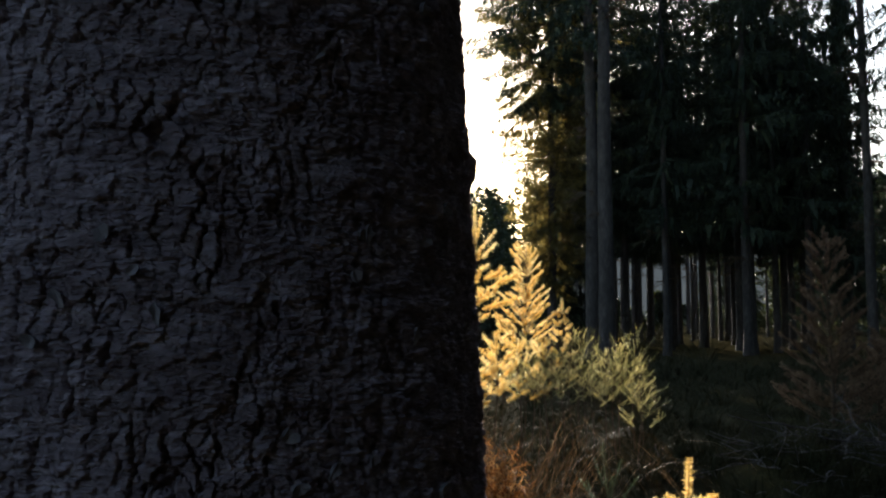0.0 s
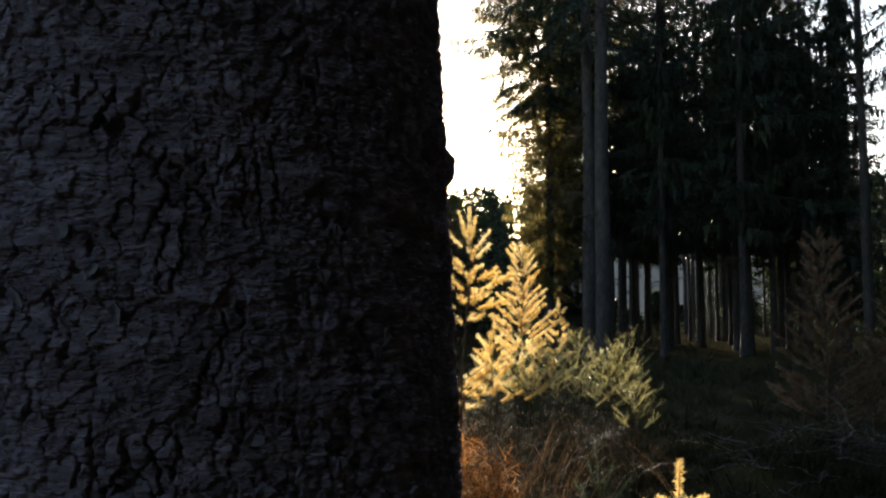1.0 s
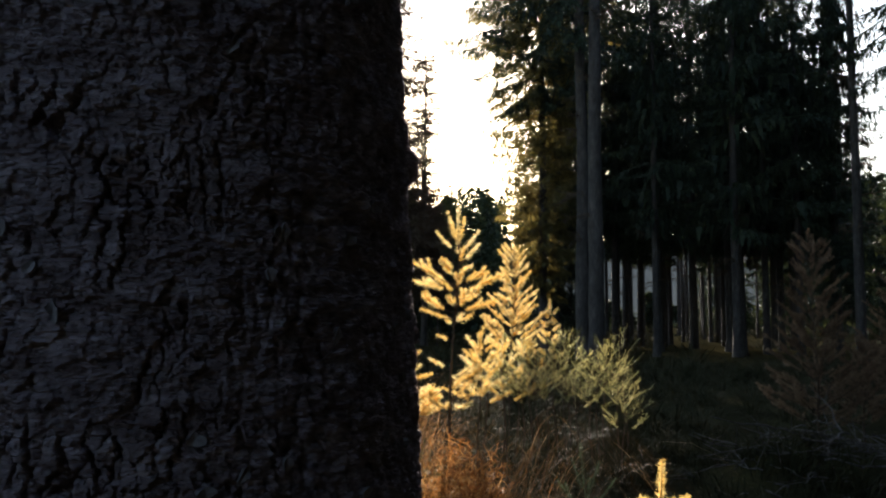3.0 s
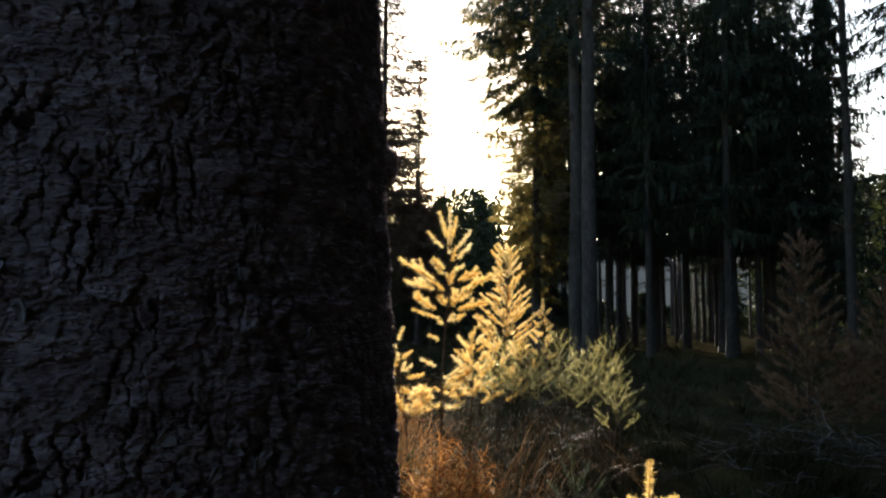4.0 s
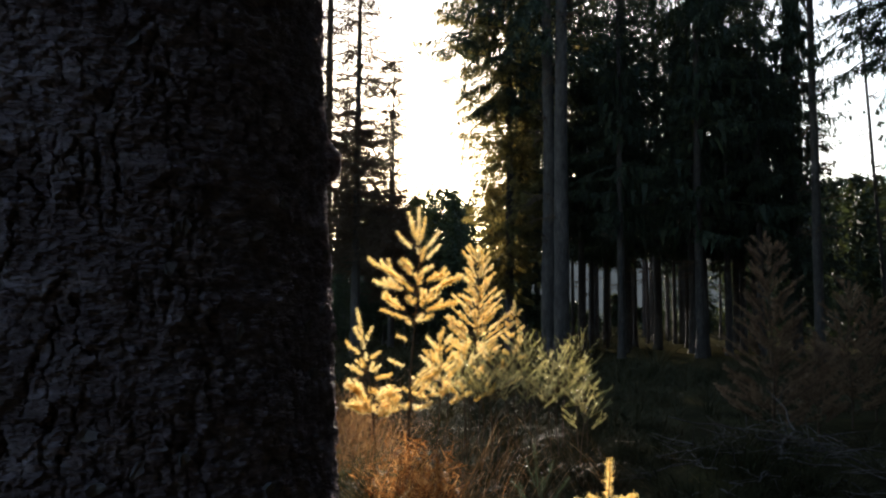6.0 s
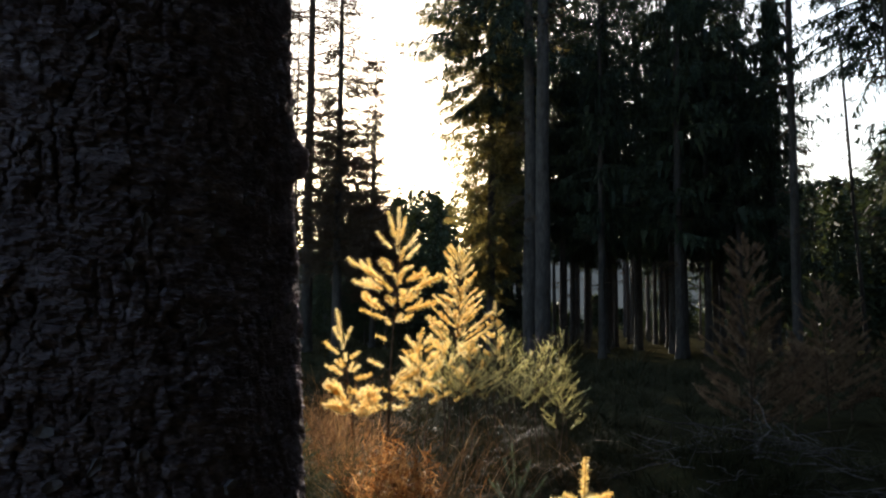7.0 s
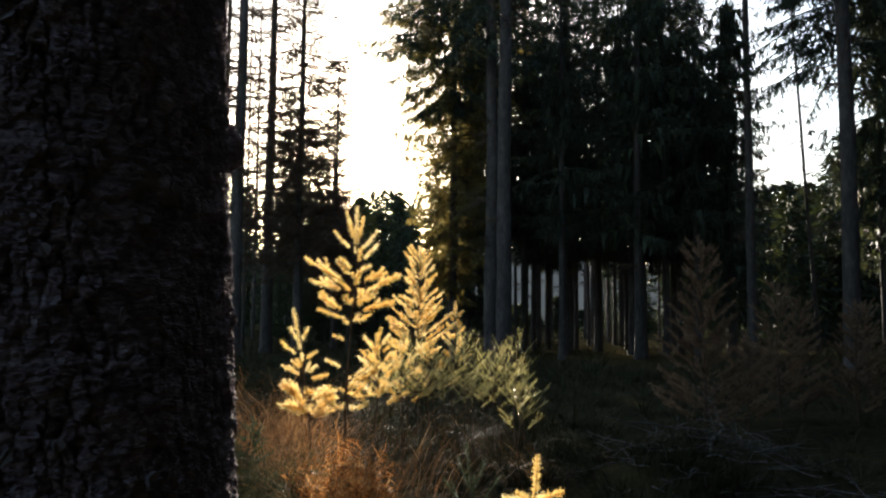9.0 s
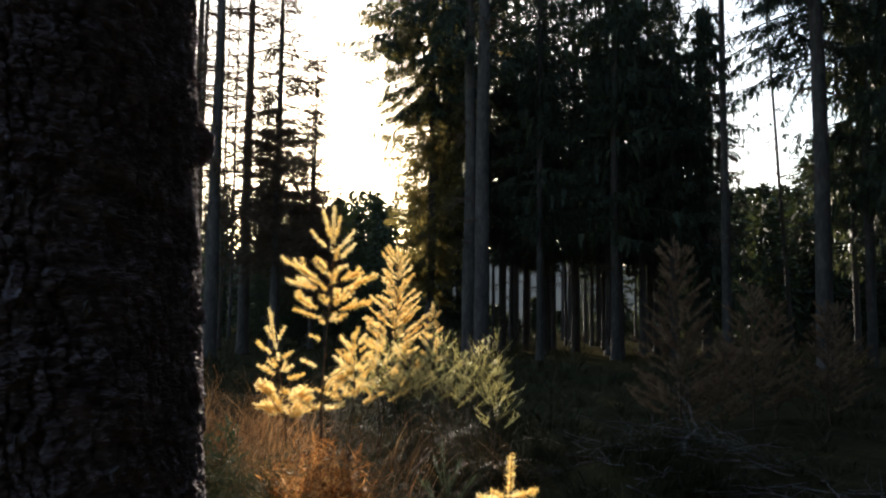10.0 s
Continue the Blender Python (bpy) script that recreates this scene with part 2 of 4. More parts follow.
def bark_height(u, v):
    """Relief of old spruce bark: flat ragged plates, shingled, parted by short upright cracks."""
    wu = u + 0.007 * (fbm(u * 70, v * 55, 11) - 0.5) + 0.010 * (fbm(u * 22, v * 15, 71) - 0.5) + 0.0026 * (value_noise(u * 340, v * 280, 91) - 0.5)
    wv = v + 0.010 * (fbm(u * 60, v * 50, 13) - 0.5) + 0.012 * (fbm(u * 18, v * 15, 75) - 0.5) + 0.0026 * (value_noise(u * 290, v * 330, 92) - 0.5)
    gap, own, du, dv = cells(wu / 0.0118, wv / 0.0150, 21)
    upright = np.clip(1.8 * np.abs(du) / (np.abs(du) + np.abs(dv) + 1e-6) - 0.45, 0.0, 1)
    deep = np.clip(3.6 * fbm(u * 48, v * 24, 17, 2) - 1.35, 0.0, 1.25) * upright
    crack = 1 - np.clip(gap / (0.06 + 0.20 * deep), 0, 1)
    seam = 1 - np.clip(gap / 0.07, 0, 1)
    gap2, own2, du2, dv2 = cells(wu / 0.0060, wv / 0.0068, 33)
    h = 0.0026 * (own - 0.5) + 0.0013 * (du * (own - 0.5) * 2 - dv * 1.1)
    h -= 0.0085 * deep * crack ** 0.6 + 0.0008 * seam
    h += 0.0013 * (own2 - 0.5) - 0.0005 * np.clip(1 - gap2 / 0.10, 0, 1) - 0.0008 * dv2 * own2
    h += 0.0060 * terraces(fbm(wu * 62, wv * 54, 81, 5), 10)
    h += 0.0016 * terraces(fbm(wu * 130, wv * 210, 85), 4)
    h += 0.0017 * (value_noise(u * 130, v * 640, 51) - 0.5) + 0.0011 * (value_noise(u * 620, v * 760, 52) - 0.5)
    h += 0.011 * (value_noise(u * 7, v * 6, 53) - 0.5)
    return h - 0.002


def great_trunk():
    arc = np.concatenate([np.linspace(-185, -30, 26)[:-1], np.linspace(-30, 112, 600), np.linspace(112, 175, 12)[1:]])
    up = np.concatenate([np.linspace(-0.08, 0.78, 50)[:-1], np.linspace(0.78, 1.33, 600), np.linspace(1.33, 2.4, 40)[1:], np.linspace(2.6, 16, 40)])
    a, z = np.meshgrid(np.radians(arc), up, indexing="ij")
    u = a * GIRTH
    r = trunk_radius(z) + bark_height(u, z)
    # knob of healed wood, and the stub below it
    r += 0.016 * np.exp(-(((u - radians(105) * GIRTH) / 0.017) ** 2 + ((z - 1.143) / 0.022) ** 2) ** 1.5)
    r += 0.004 * np.exp(-(((u - radians(60) * GIRTH) / 0.03) ** 2 + ((z - 0.93) / 0.03) ** 2))
    cx, cy = trunk_axis(z)
    pts = np.stack([cx + r * np.sin(a), cy - r * np.cos(a), z], -1)
    n, k = a.shape
    i, j = np.meshgrid(np.arange(n), np.arange(k - 1), indexing="ij")
    s = Shape()
    s.put(pts.reshape(-1, 3), np.stack([i * k + j, ((i + 1) % n) * k + j, ((i + 1) % n) * k + j + 1, i * k + j + 1], -1).reshape(-1, 4))
    root = thing("old_spruce", 0, 0, 0, "massive old spruce trunk with grey scaly bark, in shade", "tree")
    part("trunk", s, BARK, root, "grey-brown scaly bark", smooth=True)
    # crown out of view, added to keep overhead skylight off the trunk
    crown = Shape()
    spruce_crown(crown, np.array([[AXIS_X - 0.06, AXIS_Y, 2.0], [AXIS_X - 0.35, AXIS_Y, 16.0]]), np.random.default_rng(6), base=4.6, top=15.5, reach=3.0, gap=0.7, per=7, clump=0.30, thick=0.55)
    tagged(part("crown", crown, SPRUCE, root, "dark green drooping boughs overhead, unseen, added to block skylight"), kind="stuff")
    # loose flakes that curl off the bark
    rng = np.random.default_rng(5)
    kinds = []
    for w, h in ((0.007, 0.010), (0.010, 0.008), (0.006, 0.013), (0.011, 0.010)):
        f = Shape()
        m = 9
        edge = np.arange(m) * 2 * np.pi / m
        rr = 0.5 * (1 + 0.28 * rng.uniform(-1, 1, m))
        x, y = w * rr * np.cos(edge), h * rr * np.sin(edge)
        curl = 0.0022 * (x / w) ** 2 * 4 + 0.0016 * (y / h)
        top = np.stack([x, y, 0.0014 + curl], 1)
        low = np.stack([x * 0.92, y * 0.92, -0.0012 + curl * 0.4], 1)
        f.put(np.vstack([top, low, [[0, 0, 0.0012]]]), [[q, m + q, m + (q + 1) % m, (q + 1) % m] for q in range(m)], [[q, (q + 1) % m, 2 * m] for q in range(m)])
        kinds.append(f.mesh("bark_flake", FLAKE))
    for q in range(60):
        a = radians(rng.uniform(-35, 104))
        z = rng.uniform(0.76, 1.36)
        r = float(trunk_radius(np.array(z))) + float(bark_height(np.array([a * GIRTH]), np.array([z]))[0]) + 0.0006
        cx, cy = trunk_axis(z)
        out = Vector((math.sin(a), -math.cos(a), 0))
        across = Vector((math.cos(a), math.sin(a), 0))
        turn = Matrix((across, Vector((0, 0, 1)), out)).transposed().to_4x4()
        ob = new("bark_flake", kinds[q % 4])
        ob.parent = root
        ob.matrix_basis = Matrix.Translation((cx + r * out.x, cy + r * out.y, z)) @ turn @ pose(0, 0, 0, rng.uniform(-6, 5), rng.uniform(-6, 6), rng.uniform(-40, 40))


# ---------------------------------------------------------------- tall trees
def bole(height, radius, rng, lean=0.0, sides=12, low=-0.15):
    z = np.concatenate([np.linspace(low, 0.8, 6), np.linspace(1.2, height, 22)])
    r = radius * np.clip(1.08 - 0.9 * (z / height), 0.04, 2) + radius * 0.35 * np.exp(-np.clip(z, 0, 9) / 0.22)
    x = lean * z + 0.05 * (value_noise(z * 0.25, z * 0 + rng.uniform(0, 50), 61) - 0.5) * np.clip(z / 4, 0, 1)
    y = 0.05 * (value_noise(z * 0.25, z * 0 + rng.uniform(0, 50), 62) - 0.5) * np.clip(z / 4, 0, 1)
    path = np.stack([x, y, z], 1)
    rr = r[:, None] * (1 + 0.10 * (rng.random((len(z), sides)) - 0.5))
    s = Shape()
    s.tube(path, rr, sides)
    return s, path


def on_path(path, z):
    return np.array([np.interp(z, path[:, 2], path[:, 0]), np.interp(z, path[:, 2], path[:, 1]), z])


def spruce_crown(s, path, rng, base, top, reach, gap=0.46, per=6, droop=0.55, clump=0.15, thick=0.62, outline=None, core=0, core_top=9.5):
    """Whorls of drooping boughs with hanging sprays of needles; outline: rows of height and reach in place of a cone."""
    z = base
    while z < top - 0.2:
        f = (z - base) / (top - base)
        size = reach * (1 - f) ** 0.6 * (0.7 + 0.3 * min(1, f * 5 + 0.3)) * rng.uniform(0.62, 1.2)
        if outline:
            size = 0.93 * float(np.interp(z, [o[0] for o in outline], [o[1] for o in outline]))
        first = rng.uniform(0, 6)
        for b in range(per):
            a = first + (b + rng.uniform(-0.35, 0.35)) * 2 * np.pi / per if outline else rng.uniform(0, 2 * np.pi)
            length = max(0.25, size * (rng.uniform(0.8, 1.08) if outline else rng.uniform(0.55, 1.2)))
            n = max(5, int(length / 0.16))
            q = np.linspace(0, 1, n)
            ahead = np.array([math.cos(a), math.sin(a), 0])
            d = droop * rng.uniform(0.6, 1.3) * (1 - 0.75 * f)
            drop = length * (0.18 * q - d * q ** 1.6 + 0.22 * q ** 4)
            bough = on_path(path, z + rng.uniform(-0.15, 0.15)) + ahead * (length * q)[:, None] + np.stack([0 * q, 0 * q, drop], 1)
            s.tube(bough, 0.005 + 0.018 * (1.05 - q) * (0.5 + length / 2.5), 3, cap=False)
            # sprays to both sides
            side = np.array([-ahead[1], ahead[0], 0])
            m = int(length / 0.055 * thick * (1 - 0.7 * f))
            pos = rng.uniform(0.12, 1.0, m) ** 0.8
            start = np.stack([np.interp(pos, q, bough[:, c]) for c in range(3)], 1)
            sign = rng.choice([-1, 1], m)
            way = unit(ahead * rng.uniform(0.2, 0.8, m)[:, None] + side * (sign * rng.uniform(0.2, 1.0, m))[:, None] + np.array([0, 0, -1]) * rng.uniform(0.4, 1.8, m)[:, None])
            long = (0.12 + 0.42 * (1 - pos)) * rng.uniform(0.6, 1.3, m) * min(1.1, 0.45 + length / 2.2)
            steps = 7
            p = (np.arange(steps) + 0.3) / steps
            spot = start[:, None] + way[:, None] * (long[:, None] * p)[:, :, None]
            spot[:, :, 2] -= 0.16 * (long[:, None] * p) ** 1.3
            spot = spot.reshape(-1, 3)
            out = unit(np.repeat(way, steps, 0) + [0, 0, -0.45] + rng.normal(scale=0.6, size=(len(spot), 3)))
            s.blades(spot, out, clump * rng.uniform(0.45, 1.25, len(spot)), clump * (0.20 if outline else 0.27), rng)
            # broad hidden blades hanging near the stem, added to block sky specks
            if core and z < core_top:
                near = rng.uniform(0.05, 0.62, core)
                root = np.stack([np.interp(near, q, bough[:, c]) for c in range(3)], 1)
                hang = unit(ahead * rng.uniform(-0.1, 0.35, core)[:, None] + side * rng.uniform(-0.35, 0.35, core)[:, None] + np.array([0, 0, -1.0]))
                s.blades(root, hang, rng.uniform(0.35, 0.75, core), 0.20, rng)
        z += gap * rng.uniform(0.7, 1.3) * (1 - 0.45 * f)


def bare_boughs(s, path, rng, base, top, reach, count, needles=0.3, fine=1.0):
    """Thin dead boughs with forked twigs and a few needles left; fine: how slender and twiggy."""
    tips = []
    for b in range(count):
        z = rng.uniform(base, top)
        f = (z - base) / (top - base)
        a = rng.uniform(0, 2 * np.pi)
        length = reach * rng.uniform(0.35, 1.0) * (1 - 0.6 * f)
        q = np.linspace(0, 1, 6)
        ahead = np.array([math.cos(a), math.sin(a), 0])
        side = np.array([-ahead[1], ahead[0], 0])
        bow = rng.uniform(-0.30, 0.05)
        line = on_path(path, z) + ahead * (length * q)[:, None] + np.stack([0.03 * np.sin(q * 9 + b), 0.03 * np.sin(q * 7 + 2 * b), length * (rng.uniform(-0.25, 0.25) * q + bow * q * q + 0.16 * q ** 4)], 1)
        s.tube(line, 0.006 + 0.012 * (1.05 - q), 3, cap=False)
        for k in range(int((4 + length * 8) * fine)):
            p = rng.uniform(0.15, 1)
            start = np.array([np.interp(p, q, line[:, c]) for c in range(3)])
            way = unit(ahead * rng.uniform(0.3, 1) + side * rng.uniform(-1, 1) + np.array([0, 0, rng.uniform(-0.9, 0.35)]))
            long = rng.uniform(0.12, 0.5) * (1.25 - p)
            s.tube(np.array([start, start + way * long + [0, 0, -0.05 * long]]), [0.008, 0.005], 3, cap=False)
            tips.append((start, way, long))
    for start, way, long in tips:
        if rng.random() < needles:
            n = 11
            spot = start + way * (rng.uniform(0.1, 1, n) * long)[:, None]
            s.blades(spot, unit(way + [0, 0, -0.4] + rng.normal(scale=0.5, size=(n, 3))), 0.06 * rng.uniform(0.7, 1.6, n), 0.012, rng)


great_trunk()


def tall_tree(name, seed, height, radius, label, crown=None, dead=None, lean=0.0, group="spruces of the stand", leaf=None, high=None):
    rng = np.random.default_rng(seed)
    root = thing(name, 0, 0, -50, label, "tree", group)
    s, path = bole(height, radius, rng, lean)
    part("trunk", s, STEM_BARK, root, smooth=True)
    if crown:
        c = Shape()
        for kw in crown:
            spruce_crown(c, path, rng, **kw)
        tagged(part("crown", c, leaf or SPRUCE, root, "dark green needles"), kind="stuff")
    if high:
        c = Shape()
        for kw in high:
            spruce_crown(c, path, rng, **kw)
        tagged(part("upper_crown", c, SPRUCE, root, "dark green needles"), kind="stuff")
    if dead:
        d = Shape()
        for kw in dead:
            bare_boughs(d, path, rng, **kw)
        tagged(part("dead_growth", d, TWIG, root, "thin bare boughs"), kind="stuff")
    return root


def stand(x, y, turn=0.0, size=1.0):
    return pose(x, y, float(rise(x, y)) - 0.03, 0, 0, turn) @ Matrix.Diagonal((size, size, size, 1))


DENSE = "tall spruce with dark drooping boughs in the stand"
BARE = "tall slim spruce with bare trunk and sparse boughs"
low_twigs = dict(base=1.6, top=4.5, reach=1.1, count=8, needles=0.25)
EDGE_OUTLINE = [(1.9, 0.7), (3.4, 1.2), (4.1, 1.55), (4.7, 1.35), (5.4, 1.6), (5.9, 1.4), (6.5, 2.05), (6.9, 1.5), (7.3, 1.5), (7.7, 1.9), (8.2, 1.7), (8.8, 3.1), (9.2, 2.8), (9.6, 2.1), (10.3, 2.6), (11.6, 2.4)]
MOULD = {
    "dense_a": tall_tree("spruce", 1, 19, 0.125, DENSE, [dict(base=3.8, top=19, reach=2.5, core=4, core_top=10.5)], [low_twigs]),
    "dense_b": tall_tree("spruce", 2, 17, 0.110, DENSE, [dict(base=4.2, top=17, reach=2.3, droop=0.65, core=4, core_top=10)], [low_twigs]),
    "dense_c": tall_tree("spruce", 3, 20, 0.120, DENSE, [dict(base=3.6, top=20, reach=2.7, droop=0.45, core=4, core_top=10.5)], [low_twigs]),
    # edge crown takes the lit needle copy, with dark needles mixed in higher up
    "edge": tall_tree("spruce", 4, 18, 0.120, "spruce at the edge of the stand, boughs hanging low in sunlight", [dict(base=1.9, top=7.4, reach=1.6, gap=0.40, per=9, droop=0.8, clump=0.105, thick=3.8, outline=EDGE_OUTLINE), dict(base=7.1, top=11.6, reach=2.2, gap=0.40, per=6, droop=0.8, clump=0.105, thick=3.2, outline=EDGE_OUTLINE)], leaf=SPRUCE_EDGE_LIT, high=[dict(base=7.1, top=11.6, reach=2.2, gap=0.40, per=7, droop=0.8, clump=0.11, thick=3.4, core=2, core_top=12, outline=EDGE_OUTLINE), dict(base=11.3, top=18, reach=1.8, clump=0.25, thick=0.5)]),
    "cone": tall_tree("spruce", 18, 14, 0.12, DENSE, [dict(base=1.8, top=14, reach=2.7, gap=0.42, per=8, droop=0.5, clump=0.15, thick=0.85, core=3, core_top=13)], [low_twigs]),
    "dome": tall_tree("spruce", 20, 14, 0.12, DENSE, [dict(base=5.0, top=14, reach=2.7, gap=0.46, per=7, droop=0.5, clump=0.18, thick=0.6, core=2, core_top=13)]),
    "veil": tall_tree("spruce", 19, 13, 0.13, "half-bare tree with a veil of fine twigs beside the clearing", None, [dict(base=2.8, top=13, reach=2.0, count=300, needles=0.6, fine=1.6), dict(base=2.2, top=6.6, reach=2.3, count=230, needles=0.9, fine=1.6)], group="sparse spruces by the clearing"),
    "high": tall_tree("spruce", 5, 20, 0.165, "spruce with bare lower trunk below a high crown", [dict(base=9.5, top=20, reach=2.0)], [dict(base=3, top=9, reach=0.9, count=18, needles=0.15)]),
    "high_b": tall_tree("spruce", 6, 20, 0.140, "spruce with bare lower trunk below a high crown", [dict(base=6.8, top=20, reach=2.2)], [dict(base=2.5, top=7.5, reach=1.0, count=18, needles=0.15)]),
    "sparse": tall_tree("spruce", 7, 19, 0.170, BARE, None, [dict(base=3.2, top=17, reach=1.9, count=240, needles=0.35, fine=1.3)], group="sparse spruces by the clearing"),
    "sparse_b": tall_tree("spruce", 8, 18, 0.155, BARE, None, [dict(base=2.6, top=17, reach=2.1, count=240, needles=0.4, fine=1.3)], group="sparse spruces by the clearing"),
    "thin": tall_tree("spruce", 9, 16, 0.060, "thin suppressed spruce stem with few twigs", None, [dict(base=2.5, top=15, reach=0.8, count=30, needles=0.4)], group="thin stems"),
    "bare": tall_tree("spruce", 14, 21, 0.115, "spruce with a long bare trunk and dead twigs", [dict(base=13, top=21, reach=1.8)], [dict(base=3, top=13, reach=0.8, count=45, needles=0.15)]),
    "back": tall_tree("spruce", 17, 18, 0.115, DENSE, [dict(base=5.4, top=18, reach=2.5, gap=0.6, clump=0.30, thick=0.42, core=3, core_top=14)]),
    "hang": tall_tree("spruce", 16, 17, 0.12, "spruce with long boughs hanging over the gap", [dict(base=7.0, top=17, reach=2.8, droop=0.75, gap=0.38, per=7, thick=0.9)]),
    "shade": tall_tree("spruce", 15, 18, 0.12, "unseen spruce added around the clearing to block skylight", [dict(base=2.5, top=18, reach=2.6, gap=0.8, per=6, clump=0.34, thick=0.28)]),
    "young": tall_tree("young_spruce", 10, 8.5, 0.07, "young spruce, full crown down to the ground", [dict(base=0.5, top=8.4, reach=1.3, gap=0.34, per=6, droop=0.35, clump=0.12, thick=1.3)], group="young spruces behind", leaf=LEAF_DARK),
    "young_b": tall_tree("young_spruce", 11, 9.5, 0.07, "young spruce, full crown down to the ground", [dict(base=0.6, top=9.4, reach=1.5, gap=0.36, per=6, droop=0.3, clump=0.13, thick=1.3)], group="young spruces behind", leaf=LEAF_DARK),
}


def plant(kind, x, y, turn=0.0, size=1.0):
    return copy_thing(MOULD[kind], stand(x, y, turn, size))


# the right-hand stand: the trunks that stand out
for kind, x, y, turn, size in (
    ("high", 3.38, 17.5, 20, 1.02), ("high_b", 3.34, 19.0, 200, 1.08),
    ("dense_a", 6.89, 28.0, 0, 0.85), ("high_b", 8.10, 26.0, 70, 0.9), ("dense_b", 8.55, 24.0, 150, 1.05),
    ("high_b", 8.13, 22.0, 300, 0.98), ("bare", 9.33, 18.0, 250, 0.93), ("thin", 16.25, 30.0, 40, 0.46),
    ("high_b", 9.22, 14.0, 120, 1.1), ("thin", 16.81, 24.0, 10, 1.35), 
    ("edge", 2.78, 22.0, 0, 1.0), ("dense_b", 4.3, 24.6, 130, 0.95), ("cone", 11.0, 22.4, 60, 0.80), ("cone", 12.9, 26.6, 200, 0.66), ("dense_c", 16.4, 23.4, 75, 0.80), ("dome", 3.9, 26.0, 20, 0.78), ("cone", 3.55, 24.4, 20, 0.50), ("dome", 6.3, 27.6, 90, 0.66), ("dome", 8.2, 29.0, 160, 0.70), ("dome", 9.9, 28.4, 250, 0.68), ("dome", 11.8, 29.4, 330, 0.72),
):
    plant(kind, x, y, turn, size)
leaning = copy_thing(MOULD["thin"], stand(14.58, 24.0, 0, 1.1) @ pose(0, 0, 0, 0, -3.2, 0))
tagged(leaning, "thin leaning spruce stem with a tuft of hanging boughs", group="thin stems")

# the mass of the stand behind
rng = np.random.default_rng(77)
for x, y in ((5.5, 24.8), (5.4, 21.2), (6.4, 24.2), (7.4, 20.9), (7.6, 27.5), (9.6, 25.6), (9.0, 22.6), (11.2, 26.6), (10.1, 24.0), (10.0, 22.0), (10.9, 25.2), (6.0, 28.4),
             (6.3, 32.5), (8.6, 31.0), (10.9, 32.4), (12.9, 31.2), (4.6, 33.0), (8.0, 36.0), (12.0, 36.5), (13.9, 34.5), (5.6, 38.5), (10.0, 40.0), (15.0, 39.0)):
    size = rng.uniform(0.76, 0.96) if y < 29 else rng.uniform(0.58, 0.74)
    plant(("dense_a", "dense_b", "dense_c")[int(rng.integers(3))] if y < 29 else "back", x + rng.uniform(-0.3, 0.3), y + rng.uniform(-0.3, 0.3), rng.uniform(0, 360), size)
for k in range(34):
    y = rng.uniform(30, 50)
    plant("thin", y * rng.uniform(0.13, 0.36) + 0.4, y, rng.uniform(0, 360), rng.uniform(0.9, 1.5))
# the group that closes the clearing farther right
for x, y in ((12.6, 17.4), (13.4, 15.6), (11.5, 14.2), (14.9, 19.6), (13.0, 11.0), (17.6, 22.6), (21.5, 27.0), (22.5, 24.0), (18.6, 20.5), (15.8, 16.4), (26.0, 31.0)):
    plant(("dense_b", "dense_a", "dense_c")[int(rng.integers(3))], x, y, rng.uniform(0, 360), rng.uniform(0.9, 1.05))
# unseen spruces added out at the right to shade the great trunk
for x, y in ((13.4, 8.4), (10.8, 5.6), (7.4, 2.4), (4.9, 0.2), (3.6, -1.8), (7.6, -1.0), (9.4, 2.6), (5.0, -4.0)):
    plant("shade", x, y, rng.uniform(0, 360), rng.uniform(0.85, 0.95))

# sparse trees left of the clearing
for kind, x, y, turn, size in (
    ("thin", -4.71, 30.0, 0, 1.7), ("sparse", -2.90, 21.0, 30, 1.0), ("sparse_b", -2.41, 24.0, 140, 1.02), ("veil", -1.40, 22.0, 250, 1.0), ("veil", -0.55, 27.0, 40, 0.76), ("thin", -0.10, 27.0, 40, 0.52), ("veil", -0.75, 31.0, 140, 0.70),
    ("thin", -2.69, 34.0, 60, 1.0), ("thin", -4.26, 36.0, 200, 1.2), ("sparse_b", -5.2, 23.0, 10, 1.0), ("sparse", -6.8, 26.5, 100, 1.0),
    ("sparse_b", -4.4, 27.0, 310, 1.05), ("thin", -3.6, 28.0, 20, 0.9),
):
    plant(kind, x, y, turn, size)
plant("hang", 10.9, 16.5, 30, 1.0)
plant("young", 0.35, 30.0, 0, 0.74)
plant("young", -0.9, 30.0, 0, 0.66)
plant("young_b", -1.75, 29.0, 70, 0.62)
for x, y, size in ((-1.15, 33.0, 0.62), (-2.3, 31.0, 0.72), (-1.9, 35.0, 0.95), (-2.8, 37.0, 0.9), (-7.2, 38.0, 1.0), (-9.0, 42.0, 1.0), (-1.0, 44.0, 0.95), (-3.4, 46.0, 1.0),
                   (-11.0, 40.0, 1.1), (0.6, 56.0, 0.95), (-1.8, 58.0, 1.0), (3.2, 60.0, 1.0), (-5.0, 60.0, 1.1), (-8.5, 56.0, 1.1), (2.5, 95.0, 1.95), (0.2, 97.0, 1.6), (5.0, 94.0, 1.7),
                   (17.5, 52.0, 0.95), (20.5, 50.0, 1.1), (23.0, 55.0, 1.2), (26.0, 52.0, 1.1), (19.2, 60.0, 1.1), (24.5, 46.0, 0.9), (28.0, 47.0, 1.1), (22.0, 38.0, 0.8), (25.5, 36.0, 0.9)):
    plant("young" if (x * 10) % 2 < 1 else "young_b", x, y, rng.uniform(0, 360), size)


